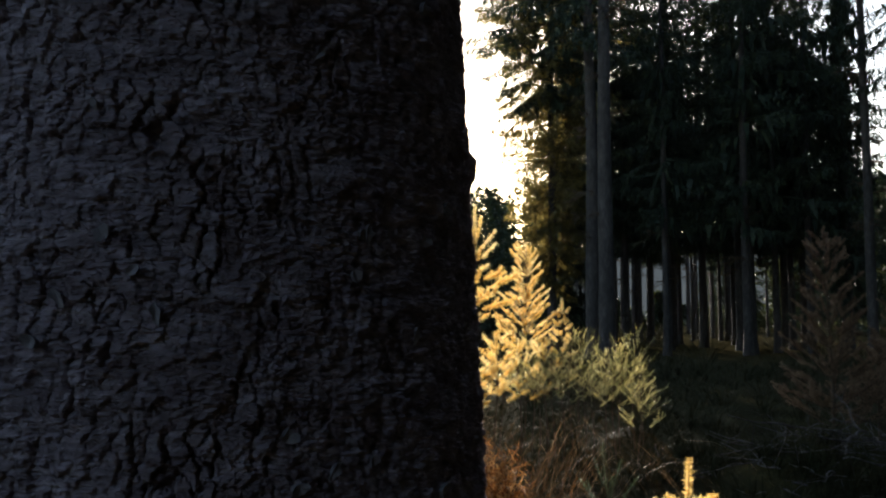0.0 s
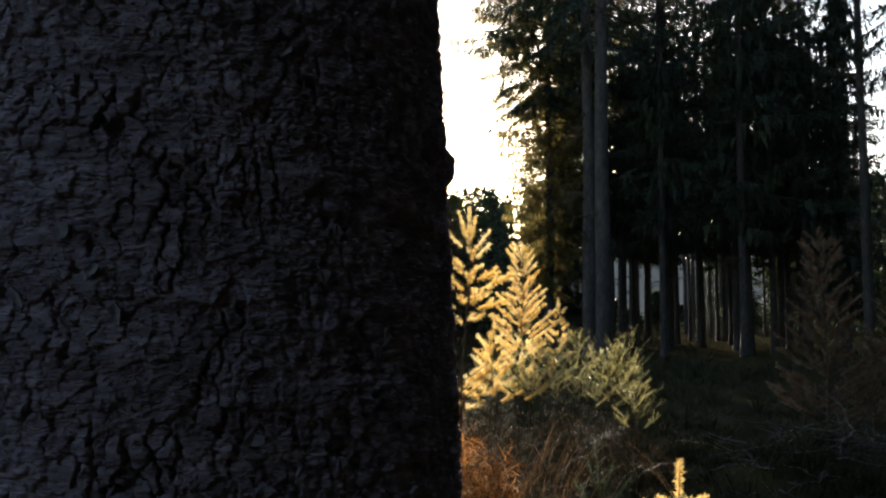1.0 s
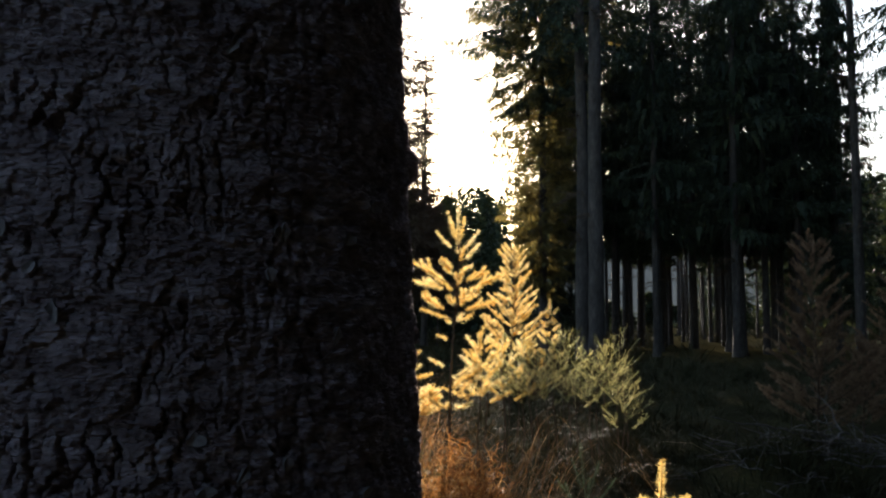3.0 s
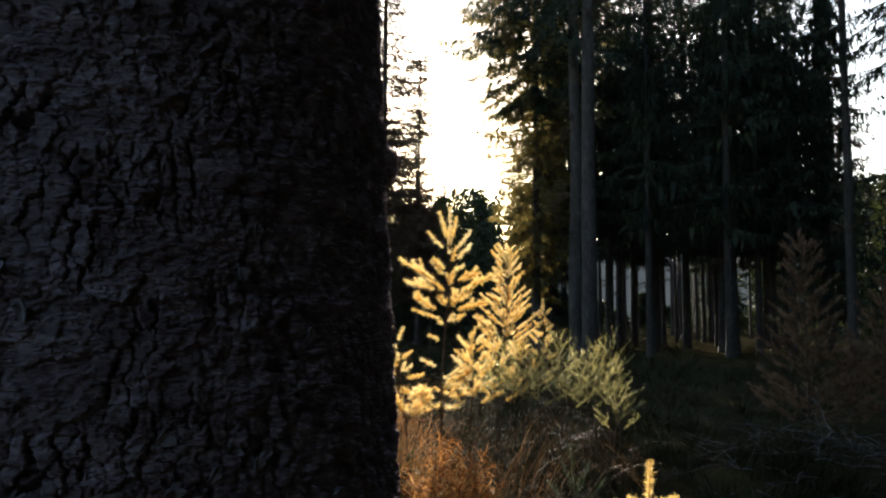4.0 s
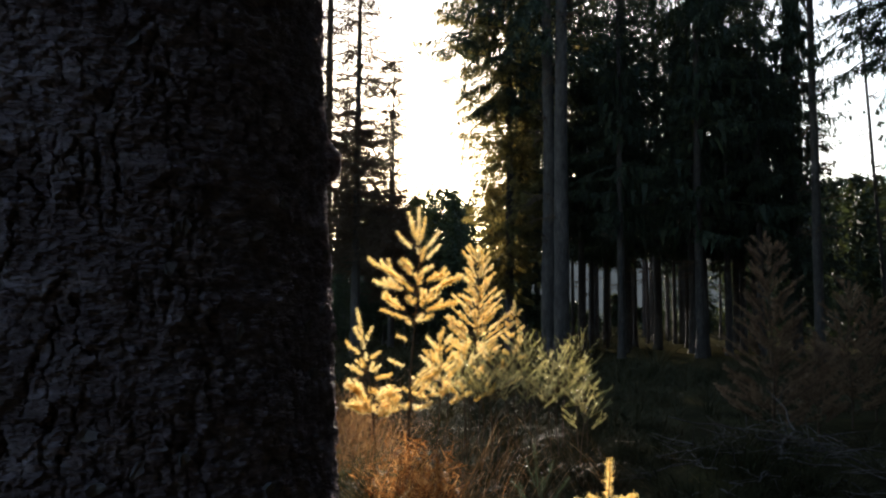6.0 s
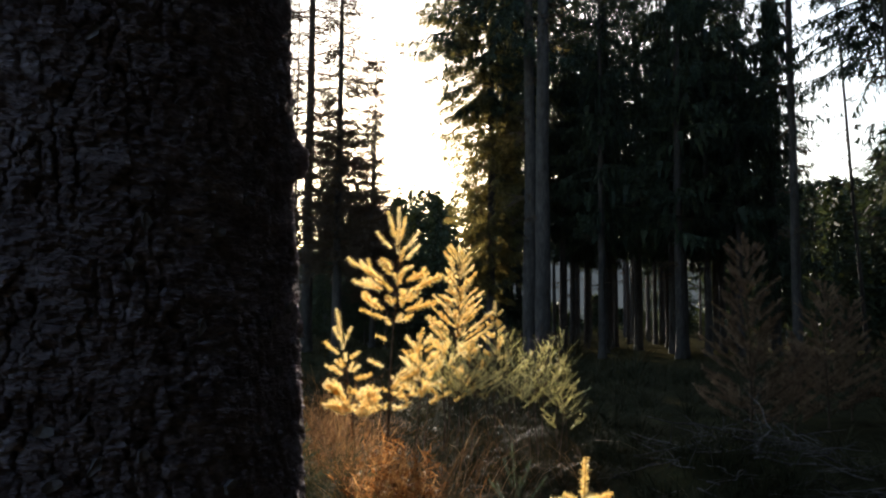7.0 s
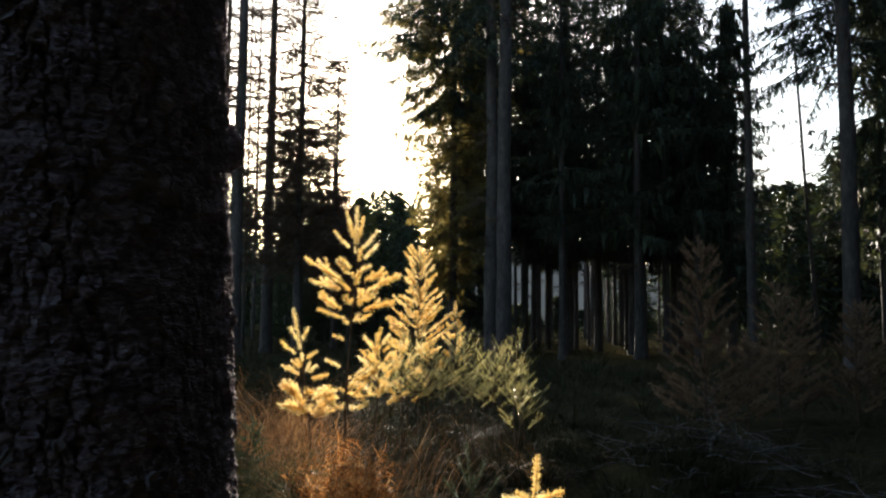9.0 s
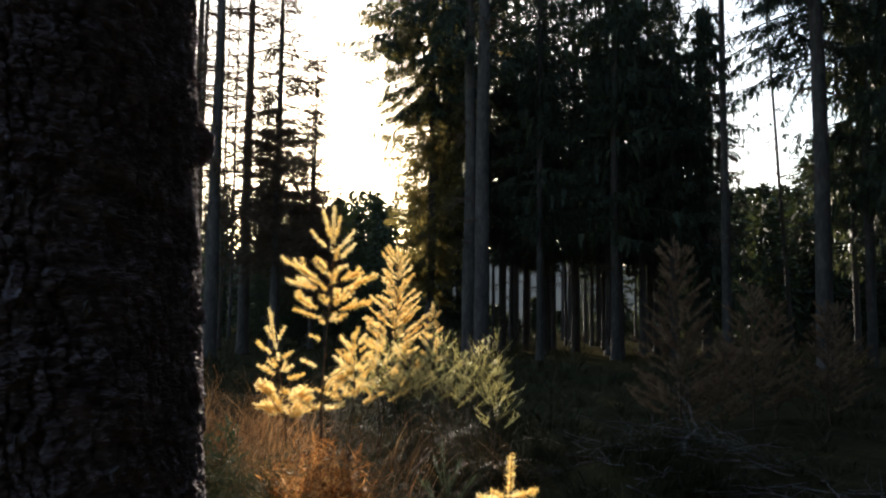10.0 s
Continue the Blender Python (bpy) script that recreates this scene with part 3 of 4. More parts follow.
def far_woods():
    """Dense woods that close the view behind the clearing and the stand."""
    rng = np.random.default_rng(140)
    s = Shape()
    for k in range(350):
        y = rng.uniform(48, 80)
        x = rng.uniform(-0.4, 1.1) * y
        if k >= 270:
            y = rng.uniform(33, 47)
            x = rng.uniform(0.53, 1.0) * y
        slope = x / y
        if (0.12 < slope < 0.40 and k % 3) or (-0.25 < slope < 0.0 and k % 2 == 0):
            continue
        high = y * rng.uniform(0.130, 0.165) + 1
        if -0.02 < slope < 0.07:
            high = y * rng.uniform(0.125, 0.160) + 1
        if 0.45 < slope < 0.62:
            high *= 1.1
        if slope > 0.62 or slope < -0.25:
            high *= rng.uniform(1.0, 1.5)
        wide = 2.1
        if 0.12 < slope < 0.40:
            high, wide = rng.uniform(1.1, 2.6) + (rng.random() < 0.12) * 2.5, rng.uniform(0.8, 1.6)
        path = np.array([[x, y, -0.2], [x, y, high * 0.5], [x, y, high]])
        s.tube(path, [0.14, 0.09, 0.02], 5)
        n = 900
        f = rng.uniform(0.02, 1, n) ** 1.25
        a = rng.uniform(0, 2 * np.pi, n)
        r = (1 - f) ** 0.8 * wide * np.sqrt(rng.uniform(0.05, 1, n)) * (0.75 + 0.35 * np.sin(f * high * 5 + a * 3))
        spot = np.stack([x + r * np.cos(a), y + r * np.sin(a), 0.3 + f * (high - 0.2)], 1)
        way = np.stack([np.cos(a), np.sin(a), rng.uniform(-0.9, 0.3, n)], 1) + rng.normal(scale=0.4, size=(n, 3))
        s.blades(spot, way, rng.uniform(0.3, 0.8, n), 0.15, rng)
    tagged(new("far_woods", s.mesh("far_woods", LEAF_DARK)), "distant dark conifer woods behind the clearing", "woods", kind="stuff")


far_woods()


def glowing_haze():
    """Emissive sheet for far haze: pale airlight put into colour, glimpsed between the stems."""
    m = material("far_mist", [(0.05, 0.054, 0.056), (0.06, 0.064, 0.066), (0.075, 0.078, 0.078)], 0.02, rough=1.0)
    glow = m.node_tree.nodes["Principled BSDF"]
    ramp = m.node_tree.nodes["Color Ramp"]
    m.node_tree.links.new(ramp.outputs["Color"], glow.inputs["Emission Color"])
    # no lamp here: the added emission paints the pale haze
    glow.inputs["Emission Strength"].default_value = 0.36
    a = np.radians(np.linspace(-40, 75, 260))
    top = 15 + 7 * value_noise(a * 60, a * 0, 131) + 3 * value_noise(a * 300, a * 0, 132)
    x, y = 230 * np.sin(a), 230 * np.cos(a)
    n = len(a)
    s = Shape()
    rows = [(1.0, 0 * a - 2), (1.0, top * 0.6), (1.02, top), (1.03, top * 0.5), (1.03, 0 * a - 2)]
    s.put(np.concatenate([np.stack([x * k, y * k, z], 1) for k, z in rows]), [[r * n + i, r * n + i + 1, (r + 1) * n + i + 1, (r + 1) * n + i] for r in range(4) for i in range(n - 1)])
    tagged(new("backdrop", s.mesh("backdrop", m, True)), "pale glowing sheet standing in for haze far beyond the stand", "backdrop", kind="structure")


glowing_haze()

# unseen spruces added around and behind the camera to block skylight
rng = np.random.default_rng(79)
for k in range(58):
    a = radians(rng.uniform(-104, 28))
    r = rng.uniform(4.6, 17)
    x, y = r * math.cos(a), r * math.sin(a)
    if y > 0.5 * x:
        continue
    plant("shade", x, y, rng.uniform(0, 360), rng.uniform(0.9, 1.1))
# more added close by on the right, to darken that side of the trunk
for k in range(16):
    a, r = radians(rng.uniform(-72, 4)), rng.uniform(3.4, 8.0)
    plant("shade", r * math.cos(a), r * math.sin(a), rng.uniform(0, 360), rng.uniform(0.8, 1.0))


def woods_behind():
    """Unseen woods all round behind the camera, low on the open side and tall on the other."""
    # added to block light from the horizon; the low side lets fill through
    rng = np.random.default_rng(141)
    s = Shape()
    for k in range(230):
        a = radians(rng.uniform(-215, 35))
        r = rng.uniform(24, 40)
        open_side = math.cos(a) < -0.25
        x, y, high = r * math.cos(a), r * math.sin(a), rng.uniform(3.5, 6) if open_side else rng.uniform(10, 15)
        s.tube(np.array([[x, y, -0.2], [x, y, high * 0.5], [x, y, high]]), [0.14, 0.09, 0.02], 5)
        n = 260
        f = rng.uniform(0.02, 1, n) ** 1.2
        b = rng.uniform(0, 2 * np.pi, n)
        w = (1 - f) ** 0.8 * 2.6 * np.sqrt(rng.uniform(0.05, 1, n))
        spot = np.stack([x + w * np.cos(b), y + w * np.sin(b), 0.2 + f * (high - 0.2)], 1)
        s.blades(spot, np.stack([np.cos(b), np.sin(b), rng.uniform(-0.9, 0.3, n)], 1), rng.uniform(0.8, 1.7, n), 0.5, rng)
    tagged(new("woods_behind", s.mesh("woods_behind", LEAF_DARK)), "unseen dark conifer woods added all round to block skylight", "woods", kind="stuff")


woods_behind()
for root in MOULD.values():
    for o in (*root.children_recursive, root):
        bpy.data.objects.remove(o)


# ---------------------------------------------------------------- saplings
def shoot(s, rng, start, way, length, needle, density, width, curl=0.15, tip=0.7):
    """A brush of needles along a bowed shoot; returns its line."""
    n = 6
    q = np.linspace(0, 1, n)
    line = start + unit(way) * (length * q)[:, None] + np.array([0, 0, 1.0]) * (curl * length * q * q)[:, None]
    m = int(length * density)
    p = rng.uniform(0.03, 1.0, m)
    spot = np.stack([np.interp(p, q, line[:, c]) for c in range(3)], 1)
    ahead = unit(line[-1] - line[0])
    out = unit(np.cross(ahead, rng.normal(size=(m, 3)))) + ahead * rng.uniform(0.1, 0.65, m)[:, None]
    tufted = 0.72 + 0.45 * np.sin(p * length * 330 + rng.uniform(0, 6)) ** 2
    s.blades(spot, out, needle * tufted * rng.uniform(0.45, 1.25, m) * (1 - (1 - tip) * p ** 5), width, rng)
    return line


def sapling(name, x, y, height, label, mat, seed, boughs, stem=0.012, needle=0.024, density=2800, width=0.0032, lean=(0.0, 0.0), leader=0.3, group="larch saplings", part_label=""):
    """boughs: rows of (height on the stem, reach sideways, reach in depth, rise, side shoots)."""
    rng = np.random.default_rng(seed)
    root = thing(name, x, y, float(rise(x, y)) - 0.01, label, "sapling", group)
    k = np.linspace(0, 1, 10)
    path = np.stack([lean[0] * k * height + 0.012 * np.sin(k * 7 + seed), lean[1] * k * height, height * k], 1)
    s = Shape()
    s.tube(path, stem * (1.05 - 0.85 * k), 7)
    part("stem", s, TWIG, root, smooth=True)
    lead = Shape()
    top = path[-1] - (path[-1] - path[-2]) * 0.0
    shoot(lead, rng, on_path(path, height - leader), top - on_path(path, height - leader) + 1e-6, leader, needle, density, width, 0.0)
    part("leader", lead, mat, root)
    for z, dx, dy, up, count in boughs:
        start = on_path(path, z)
        end = np.array([dx, dy, up])
        length = float(np.linalg.norm(end))
        wood = Shape()
        q = np.linspace(0, 1, 6)
        line = start + end * q[:, None] + np.array([0, 0, 1.0]) * (0.12 * length * (q * q - q))[:, None]
        wood.tube(line, 0.45 * stem * (1.05 - 0.8 * q) * min(1, 0.5 + length), 4)
        limb = part("branch", wood, TWIG, root)
        green = Shape()
        shoot(green, rng, start + end * 0.3, end, length * 0.7, needle, density, width, 0.04)
        for c in range(count + (2 if count > 2 else 0)):
            p = rng.uniform(0.25, 0.95)
            spot = np.array([np.interp(p, q, line[:, i]) for i in range(3)])
            turn = rng.choice([-1, 1])
            e = unit(end)
            flat = unit(np.cross(e, [0, 0, 1.0]))
            way = e * rng.uniform(0.3, 0.9) + flat * turn * rng.uniform(0.2, 0.9) + np.array([0, 0, rng.uniform(-0.1, 0.7)])
            shoot(green, rng, spot, way, (0.045 + 0.20 * (1 - p) * length) * rng.uniform(0.7, 1.3), needle, density, width, 0.12)
        part("needles", green, mat, limb, part_label)
    return root


def whorls(rng, base, top, reach, count, steep=0.8, shoots=3):
    """Rows of boughs that shorten and steepen towards the top."""
    rows = []
    for k in range(count):
        f = (k + rng.uniform(0, 0.9)) / count
        a = k * 2.4 + rng.uniform(-0.5, 0.5)
        r = reach * (1 - 0.72 * f) * rng.uniform(0.7, 1.1)
        rows.append((base + (top - base) * f, r * math.cos(a), r * math.sin(a), r * (steep * (0.55 + 0.75 * f)) * rng.uniform(0.7, 1.2), max(1, int(shoots * (1.15 - f) + 0.5))))
    return rows


rng = np.random.default_rng(12)


def tier(rng, z, reach, rise_, count, shoots, first=0.0):
    """One whorl of boughs round the stem."""
    rows = []
    for k in range(count):
        a = first + 2 * math.pi * (k + rng.uniform(-0.25, 0.25)) / count
        r = reach * rng.uniform(0.75, 1.12)
        rows.append((z + rng.uniform(-0.025, 0.025), r * math.cos(a), r * math.sin(a), rise_ * reach * rng.uniform(0.75, 1.25), shoots))
    return rows


# the golden larch in the sun
sapling("larch_sapling", 0.088, 4.42, 1.61, "golden larch sapling glowing in low sunlight", LARCH_GOLD, 21,
    [(1.37, -0.060, 0.02, 0.21, 0), (1.34, -0.125, -0.02, 0.125, 0), (1.37, 0.035, 0.03, 0.185, 0), (1.33, 0.112, -0.02, 0.140, 0), (1.285, 0.120, 0.03, 0.120, 0), (1.36, -0.01, -0.08, 0.12, 0),
     (1.17, -0.255, 0.02, 0.135, 6), (1.20, -0.100, -0.06, 0.105, 2), (1.14, -0.230, 0.07, 0.055, 5), (1.19, 0.150, -0.05, 0.045, 3), (1.12, 0.240, 0.02, 0.105, 6), (1.25, 0.080, 0.05, 0.040, 0),
     (1.10, 0.125, -0.10, 0.035, 3), (1.02, -0.180, -0.04, 0.090, 5), (0.985, -0.190, 0.05, 0.060, 0), (0.965, 0.100, -0.06, 0.055, 0), (1.03, 0.215, 0.04, 0.055, 4), (0.875, -0.09, 0.02, 0.03, 0),
     (1.24, -0.09, 0.10, 0.09, 1), (1.15, 0.02, -0.17, 0.09, 2), (1.12, -0.08, 0.18, 0.09, 2), (1.05, 0.08, 0.18, 0.07, 2), (1.06, -0.05, -0.18, 0.05, 2), (1.28, 0.03, -0.11, 0.09, 0), (0.97, 0.04, -0.15, 0.05, 0), (0.95, -0.05, 0.16, 0.05, 0)]
    + [(0.62, 0.20, -0.03, 0.13, 2), (0.56, 0.22, 0.04, 0.05, 2), (0.66, 0.13, -0.10, 0.10, 1), (0.72, -0.12, -0.05, 0.06, 0), (0.66, 0.16, 0.06, 0.04, 1), (0.52, -0.22, 0.06, 0.10, 2),
       (0.50, -0.10, -0.14, 0.07, 2), (0.50, 0.12, -0.14, 0.06, 2), (0.60, 0.05, -0.15, 0.08, 1), (0.56, 0.14, -0.08, 0.12, 2)],
    stem=0.010, needle=0.022, density=2500, width=0.0019, lean=(0.028, 0.0), leader=0.27)
# the larch behind it
sapling("larch_sapling", 0.81, 9.15, 1.83, "golden larch sapling behind the first, dense and upright", LARCH_GOLD, 22,
        whorls(rng, 0.55, 1.70, 0.46, 60, 1.0, 4), stem=0.016, needle=0.026, density=1700, width=0.0034, lean=(0.03, 0), leader=0.25)
# low larches in the grass
sapling("larch_sapling", -0.05, 4.46, 1.05, "slender golden larch sapling leaning among rust-red grass", LARCH_GOLD, 23,
    [(0.84, -0.05, 0.02, 0.10, 0), (0.84, 0.05, -0.02, 0.10, 0), (0.78, -0.09, -0.02, 0.06, 1), (0.76, 0.08, 0.03, 0.05, 1), (0.74, 0.0, -0.09, 0.06, 0), (0.66, -0.10, 0.03, 0.07, 2), (0.66, 0.10, -0.03, 0.02, 2),
     (0.58, -0.14, -0.02, 0.06, 3), (0.54, 0.12, 0.04, 0.05, 3), (0.52, -0.12, -0.06, 0.10, 3), (0.50, -0.17, 0.0, 0.03, 4), (0.48, 0.14, -0.05, 0.08, 4), (0.46, -0.05, -0.14, 0.09, 4), (0.45, 0.06, 0.12, 0.09, 3)] + tier(rng, 0.70, 0.09, 0.6, 4, 0) + tier(rng, 0.52, 0.15, 0.5, 6, 2) + tier(rng, 0.45, 0.17, 0.35, 6, 2),
    stem=0.007, needle=0.021, density=2500, width=0.0019, leader=0.24, lean=(-0.13, 0))
sapling("larch_sapling", 0.26, 4.62, 0.90, "low golden larch sapling beside the taller one", LARCH_GOLD, 28, whorls(rng, 0.48, 0.84, 0.22, 20, 0.8, 2), stem=0.007, needle=0.021, density=2300, width=0.0020, leader=0.14)
sapling("larch_sapling", 0.42, 4.95, 0.86, "golden larch sapling amid young spruces", LARCH_GOLD, 24, whorls(rng, 0.46, 0.80, 0.24, 13, 1.0, 2), stem=0.008, needle=0.020, density=2300, width=0.0020, leader=0.17)
sapling("larch_sapling", 0.62, 5.3, 0.88, "golden larch sapling amid young spruces", LARCH_GOLD, 25, whorls(rng, 0.50, 0.80, 0.22, 11, 1.0, 2), stem=0.008, needle=0.018, density=2300, width=0.0020, leader=0.17)
sapling("larch_sapling", 1.33, 9.7, 1.24, "short golden larch sapling behind the bush", LARCH_GOLD, 27, whorls(rng, 0.5, 1.12, 0.22, 16, 0.9, 2), stem=0.01, needle=0.03, density=1600, width=0.006, leader=0.2)
# the yellow tip close to the camera
sapling("sapling_tip", 0.595, 2.086, 0.64, "short yellow conifer sapling with stubby brush-like shoots", LARCH_GOLD, 26, [
    (0.527, -0.080, 0.01, 0.004, 0), (0.527, 0.074, -0.01, 0.022, 0), (0.523, 0.03, -0.085, 0.0, 0), (0.523, -0.03, 0.08, 0.006, 0), (0.527, 0.045, 0.05, 0.0, 0), (0.525, -0.045, -0.05, 0.004, 0),
    (0.42, -0.11, 0.02, 0.03, 3), (0.42, 0.11, 0.03, 0.03, 3), (0.41, 0.02, -0.12, 0.03, 3), (0.30, -0.13, -0.05, 0.03, 3), (0.30, 0.12, -0.06, 0.03, 3)],
    stem=0.006, needle=0.0165, density=4200, width=0.0016, leader=0.115, lean=(-0.004, 0))

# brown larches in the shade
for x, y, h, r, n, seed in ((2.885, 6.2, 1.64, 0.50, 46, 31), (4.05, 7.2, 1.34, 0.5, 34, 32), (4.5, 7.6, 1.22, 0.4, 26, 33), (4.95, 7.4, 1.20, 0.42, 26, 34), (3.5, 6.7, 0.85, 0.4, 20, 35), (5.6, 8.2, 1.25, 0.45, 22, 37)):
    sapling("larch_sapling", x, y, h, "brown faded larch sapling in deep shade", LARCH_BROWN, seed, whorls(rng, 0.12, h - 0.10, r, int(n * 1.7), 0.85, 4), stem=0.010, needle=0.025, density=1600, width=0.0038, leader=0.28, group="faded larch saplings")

# young spruces around the golden larches
for x, y, h, r, seed, low in ((0.33, 5.25, 0.80, 0.24, 41, 0.40), (0.55, 5.45, 0.86, 0.27, 42, 0.40), (0.70, 5.1, 0.78, 0.24, 43, 0.38), (0.90, 5.5, 0.88, 0.28, 44, 0.38), (1.00, 5.0, 0.76, 0.25, 45, 0.34), (1.19, 5.3, 0.86, 0.24, 46, 0.34),
                              (1.12, 4.85, 0.62, 0.2, 47, 0.24), (1.27, 5.45, 0.72, 0.16, 50, 0.3), (0.95, 6.0, 0.9, 0.26, 53, 0.35), (0.45, 5.0, 0.72, 0.2, 54, 0.42), (0.84, 4.85, 0.66, 0.2, 55, 0.38),
                              (0.62, 4.95, 0.80, 0.22, 56, 0.45), (0.78, 5.3, 0.86, 0.22, 57, 0.45), (0.95, 4.95, 0.80, 0.20, 58, 0.42), (1.08, 5.2, 0.84, 0.20, 59, 0.40), (0.52, 4.8, 0.68, 0.18, 61, 0.42)):
    sapling("spruce_sapling", x, y, h, "young green spruce with backlit upright shoots", SPRUCE_YOUNG_GLINTS, seed, whorls(rng, low + 0.06, h - 0.05, r * 0.95, 19, 1.1, 3), stem=0.006, needle=0.0125, density=1250, width=0.0014, leader=0.2, group="young spruces in the clearing")
for x, y, h, seed in ((-0.34, 3.9, 0.52, 51), (-0.50, 4.2, 0.48, 52)):
    sapling("spruce_sapling", x, y, h, "low dark green spruce seedling in the grass", SPRUCE_GREEN, seed, whorls(rng, 0.06, h - 0.06, 0.22, 24, 0.6, 4), stem=0.006, needle=0.012, density=2200, width=0.0026, leader=0.1, group="young spruces in the clearing")
sapling("spruce_sapling", 0.536, 2.85, 0.555, "small green spruce with finger-like upright shoots", SPRUCE_GREEN, 60,
        [(0.36, -0.05, 0.0, 0.14, 0), (0.36, 0.05, 0.02, 0.13, 0), (0.30, 0.10, -0.02, 0.14, 0), (0.30, -0.10, 0.0, 0.13, 1), (0.33, 0.0, -0.07, 0.12, 0), (0.22, 0.15, 0.03, 0.12, 1), (0.22, -0.14, -0.04, 0.10, 2), (0.2, 0.03, -0.14, 0.08, 2), (0.15, -0.1, 0.12, 0.08, 2)],
        stem=0.006, needle=0.011, density=2600, width=0.0018, leader=0.20, group="young spruces in the clearing")


# ---------------------------------------------------------------- grass, undergrowth and brushwood
def tuft(s, rng, x, y, count, height, spread, width, lean=(0, 0), arch=0.5, curl=0.0, even=0.3):
    """Arching blades of grass from one foot; curl: how much they wave, even: the least share of the arch."""
    a = rng.uniform(0, 2 * np.pi, count)
    d = rng.uniform(0, 1, count) ** 0.6
    foot = np.stack([x + 0.35 * spread * d * np.cos(a), y + 0.35 * spread * d * np.sin(a)], 1)
    foot = np.column_stack([foot, rise(foot[:, 0], foot[:, 1]) - 0.01])
    h = height * rng.uniform(0.45, 1.1, count)
    out = np.stack([np.cos(a) * d * spread + lean[0] * h, np.sin(a) * d * spread + lean[1] * h, 0 * h], 1)
    q = np.linspace(0, 1, 11) if curl or even > 0.3 else np.array([0, 0.3, 0.6, 0.85, 1.0])
    k = len(q)
    line = foot[:, None] + out[:, None] * (q ** 1.7)[None, :, None]
    line[:, :, 2] += h[:, None] * (q[None] - arch * rng.uniform(even, 1.1, count)[:, None] * q[None] ** 3)
    if curl:
        wave = curl * (h * rng.uniform(0.3, 1.0, count))[:, None] * q[None]
        turn, speed = rng.uniform(0, 6.3, (count, 3)), rng.uniform(4, 10, (count, 3))
        for c in range(3):
            line[:, :, c] += (0.6 if c == 2 else 1.0) * wave * np.sin(turn[:, c:c + 1] + speed[:, c:c + 1] * q[None])
    line[:, :, 2] = np.maximum(line[:, :, 2], foot[:, 2:3])
    side = unit(np.stack([-np.sin(a + rng.normal(scale=0.8, size=count)), np.cos(a), 0 * a], 1)) * (width * rng.uniform(0.6, 1.3, count))[:, None] / 2
    taper = np.interp(q, [0, 0.3, 0.6, 0.85, 1.0], [0.8, 1.0, 0.9, 0.5, 0.08])
    left, right = line - side[:, None] * taper[None, :, None], line + side[:, None] * taper[None, :, None]
    i = np.arange(count) * 2 * k
    s.put(np.concatenate([left, right], 1).reshape(-1, 3), np.concatenate([np.stack([i + e, i + e + 1, i + e + k + 1, i + e + k], 1) for e in range(k - 1)]))


def grass(name, spots, mat, label, seed, group=""):
    rng = np.random.default_rng(seed)
    s = Shape()
    for x, y, *rest in spots:
        tuft(s, rng, x, y, *rest)
    return tagged(new(name, s.mesh(name, mat)), label, "grass", group, "stuff")


rng = np.random.default_rng(90)
grass("grass_tussock", [(0.20 + 0.040 * k, 3.00 + 0.05 * (k % 3), 18, 1.48 - 0.10 * (k % 4), 0.24, 0.0018, (0.30 + 0.07 * (k % 4), 0.03), 0.86, 0.015, 0.9) for k in range(7)], GRASS_STRAW, "tussock of long arching straw-coloured grass", 91)
rust = grass("rust_grass_clump", [(0.13 + rng.normal(scale=0.08), 3.12 + rng.normal(scale=0.08), 50, rng.uniform(0.44, 0.66), 0.24, 0.0022, (rng.normal(scale=0.25), rng.normal(scale=0.25)), 0.6, 0.2) for k in range(18)], GRASS_RUST, "clump of curled rust-orange dry grass", 92)
curls = Shape()
for x, y, z, wide, high, count in ((0.05, 3.14, 0.28, 0.15, 0.20, 560), (0.17, 3.08, 0.33, 0.13, 0.19, 560), (0.24, 3.14, 0.27, 0.09, 0.17, 260), (0.11, 3.20, 0.38, 0.08, 0.16, 240)):
    spot = unit(rng.normal(size=(count, 3))) * (rng.uniform(0.1, 1.0, (count, 1)) ** 0.5) * [wide, wide, high] * rng.uniform(0.7, 1.2, (count, 1))
    way = unit(rng.normal(size=(count, 3)) + [0.1, 0, 0.6])
    curls.blades(spot + [x, y, z], way, rng.uniform(0.03, 0.095, count), 0.0036, rng, bend=rng.normal(scale=0.026, size=(count, 3)) + [0, 0, -0.014])
part("curled_leaves", curls, GRASS_RUST, rust, "curled orange dry leaves")
grass("fine_grass", [(rng.uniform(-1.4, 0.0), rng.uniform(4.1, 5.8), 42, rng.uniform(0.60, 1.08), 0.42, 0.0025, (rng.uniform(-0.7, 0.7), rng.uniform(-0.5, 0.5)), 0.7, 0.12) for k in range(80)] + [(rng.uniform(-0.6, 0.02), rng.uniform(4.0, 4.42), 30, rng.uniform(0.4, 0.8), 0.42, 0.0020, (rng.uniform(-0.8, 0.8), rng.uniform(-0.5, 0.5)), 0.8, 0.15) for k in range(16)], GRASS_FINE, "fine reddish dry grass with thin stalks", 93)
grass("heath_growth", [(rng.uniform(-0.95, 0.0), rng.uniform(3.3, 4.1), 60, rng.uniform(0.45, 0.88), 0.40, 0.0030, (rng.uniform(-0.6, 0.6), rng.uniform(-0.4, 0.4)), 1.1) for k in range(80)], HEATH, "dim green-brown heath tangle below the dry grass", 98)
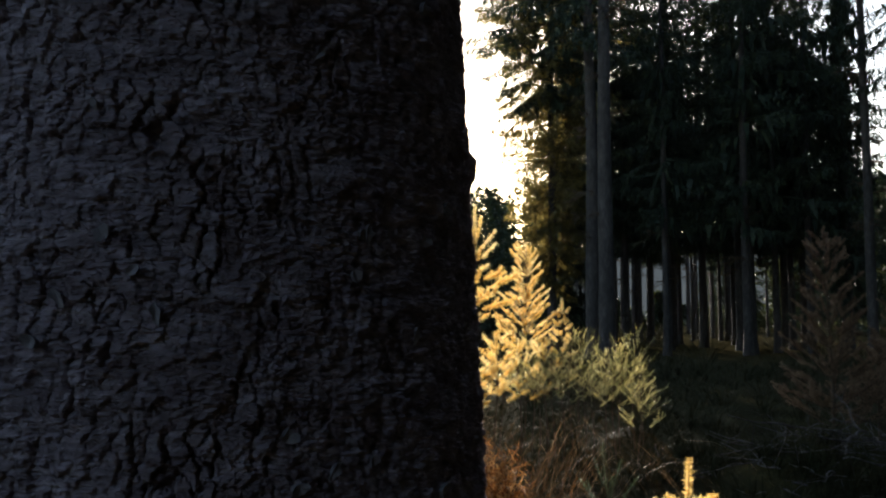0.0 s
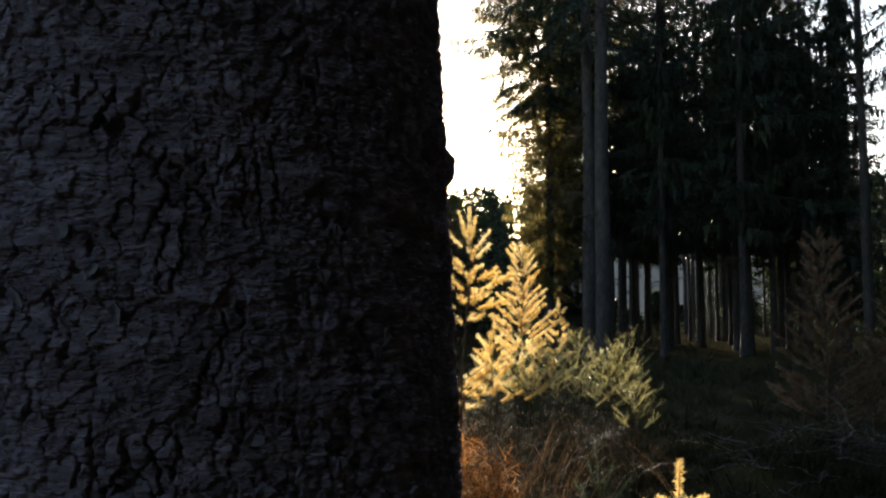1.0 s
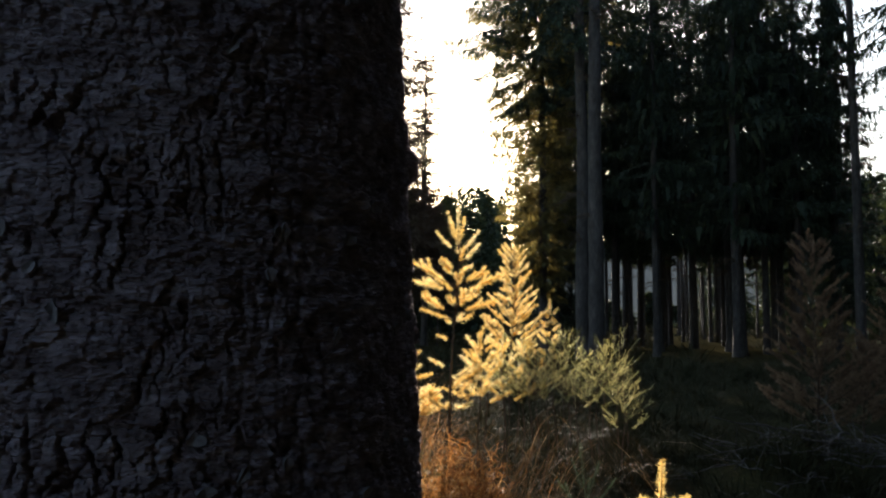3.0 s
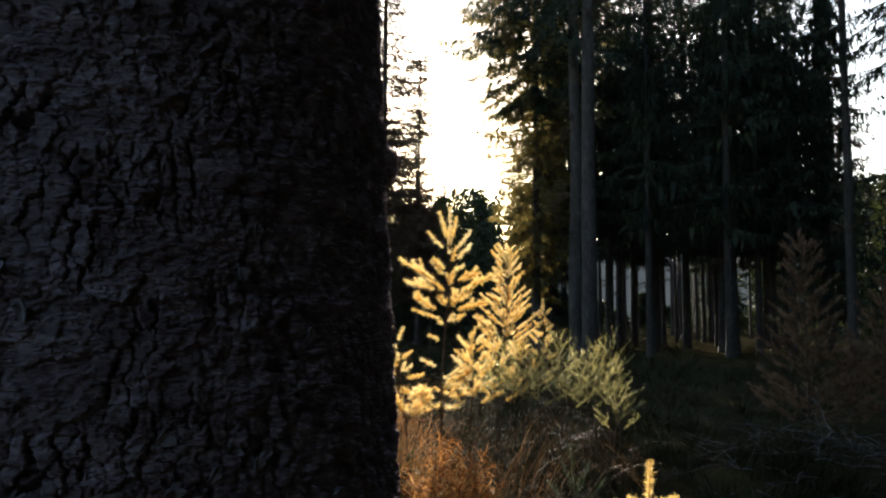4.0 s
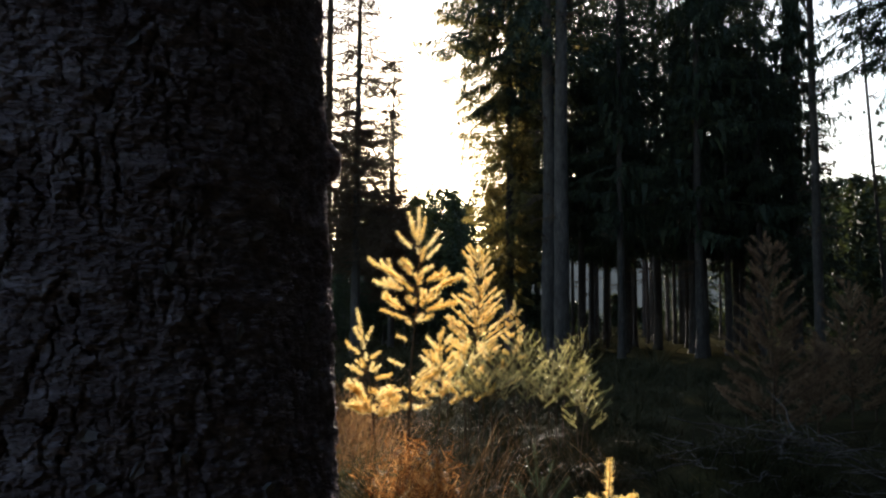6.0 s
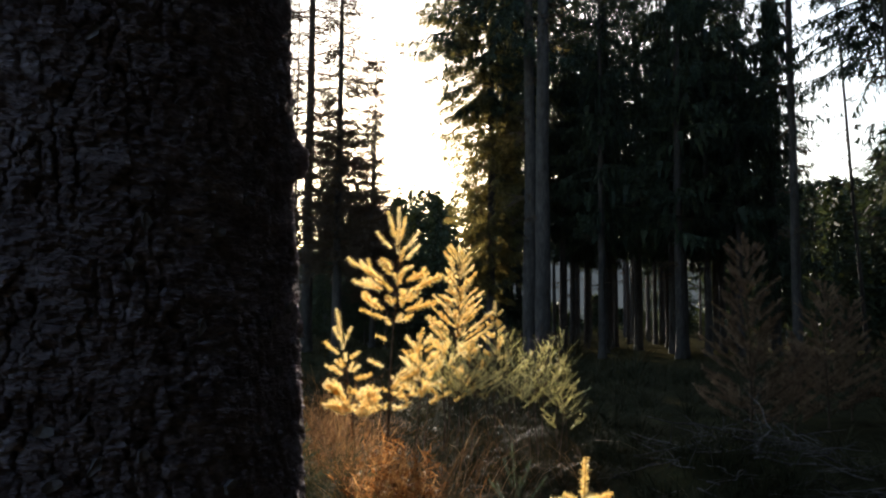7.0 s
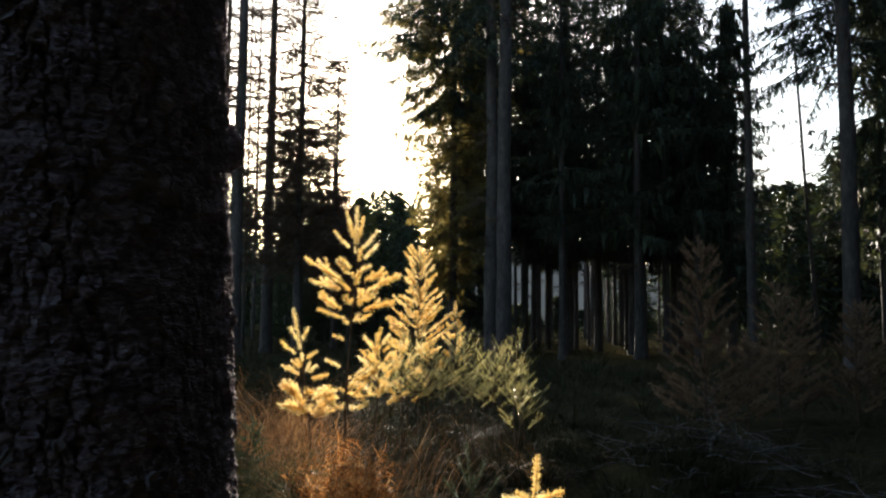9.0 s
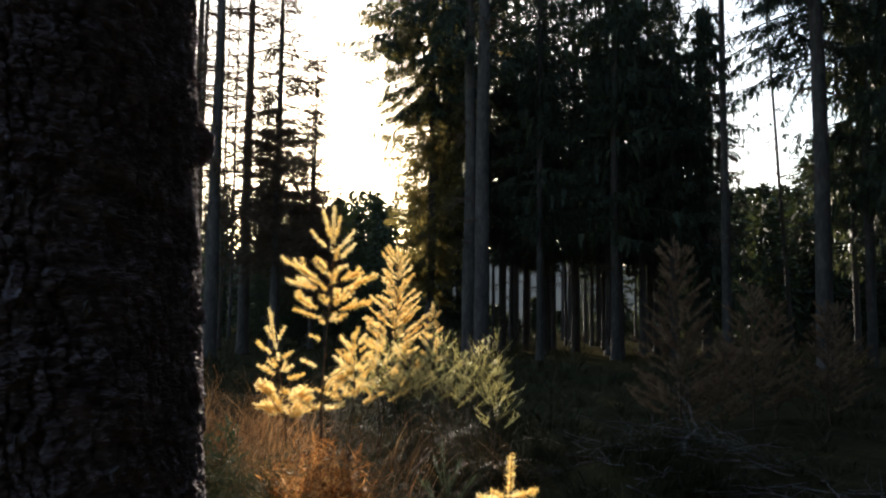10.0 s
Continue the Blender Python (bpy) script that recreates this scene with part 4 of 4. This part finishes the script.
# tufts below the spruces: shade of the hollow put into their dark colour
grass("heath_growth", [(rng.uniform(0.2, 1.4), rng.uniform(4.6, 6.4), 40, rng.uniform(0.3, 0.7), 0.34, 0.004, (rng.uniform(-0.6, 0.6), rng.uniform(-0.4, 0.4)), 0.9) for k in range(50)], GRASS_DARK, "tangled growth darkened to stand for shade below the young spruces", 99)
# dark sprouts added to cover a light patch of bare floor
grass("floor_sprouts", [(rng.uniform(0.5, 2.3), rng.uniform(3.4, 5.8), 36, rng.uniform(0.14, 0.34), 0.22, 0.005, (rng.uniform(-0.4, 0.4), 0), 0.8) for k in range(150)], GRASS_DARK, "dark low sprouts and moss added over a light patch of floor", 100)
# dark opaque tufts added where the clearing floor lies in shadow
grass("field_growth", [(rng.uniform(-6, 2.2), 6.8 + 12 * rng.random() ** 1.5, 30, rng.uniform(0.2, 0.5), 0.35, 0.012, (rng.uniform(-0.3, 0.3), 0), 0.6) for k in range(400)], GRASS_DARK, "dark low growth standing in for shade in the clearing", 94)
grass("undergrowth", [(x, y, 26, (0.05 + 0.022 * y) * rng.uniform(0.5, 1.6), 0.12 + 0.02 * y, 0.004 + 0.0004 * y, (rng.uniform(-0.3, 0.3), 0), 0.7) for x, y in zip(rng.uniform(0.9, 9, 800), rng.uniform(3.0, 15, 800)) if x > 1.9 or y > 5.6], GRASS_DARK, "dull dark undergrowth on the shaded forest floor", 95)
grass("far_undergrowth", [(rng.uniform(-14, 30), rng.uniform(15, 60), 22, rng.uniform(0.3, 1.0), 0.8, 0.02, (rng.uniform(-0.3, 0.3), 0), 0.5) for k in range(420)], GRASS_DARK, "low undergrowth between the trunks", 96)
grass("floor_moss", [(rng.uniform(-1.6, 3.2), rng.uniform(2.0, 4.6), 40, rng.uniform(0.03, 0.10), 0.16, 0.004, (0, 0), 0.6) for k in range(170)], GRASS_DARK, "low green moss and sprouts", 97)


def brushwood():
    rng = np.random.default_rng(104)
    for k in range(150):
        x, y = rng.normal(2.25, 0.36), rng.uniform(3.9, 5.1)
        if k > 115:
            x, y = rng.uniform(2.2, 3.6), rng.uniform(3.1, 4.4)
        z = float(rise(x, y)) + 0.015 + 0.16 * math.exp(-((x - 2.25) / 0.5) ** 2 - ((y - 4.6) / 0.5) ** 2) * rng.random()
        a, length = rng.normal(0, 0.6) + (math.pi if k % 2 else 0), rng.uniform(0.10, 0.50)
        if k % 6 == 0:
            a += 1.2
        way = np.array([math.cos(a), math.sin(a), rng.normal(0, 0.25)])
        q = np.linspace(0, 1, 7)
        line = way * (length * q)[:, None] + np.stack([0.006 * np.sin(q * 11 + k), 0.012 * np.sin(q * 4 + k), 0.010 * np.sin(q * 7 + 2 * k) - 0.02 * q * q], 1)
        line[:, 2] = np.maximum(line[:, 2], 0.012 - z + float(rise(x, y)))
        r = rng.uniform(0.0025, 0.0065)
        s = Shape()
        s.tube(line, r * (1.05 - 0.7 * q), 6)
        for f in range(int(rng.integers(0, 4))):
            p = int(rng.integers(2, 6))
            w = unit(way + rng.normal(scale=0.7, size=3))
            fork = line[p] + w * (np.linspace(0, 1, 4) * rng.uniform(0.06, 0.22))[:, None]
            s.tube(fork, r * np.array([0.6, 0.5, 0.4, 0.25]), 5)
        ob = new("stick", s.mesh("stick", DEAD_WOOD, True))
        ob.location = (x, y, z)
        tagged(ob, "bare grey dead stick in a brushwood pile", "stick", "brushwood pile")


brushwood()
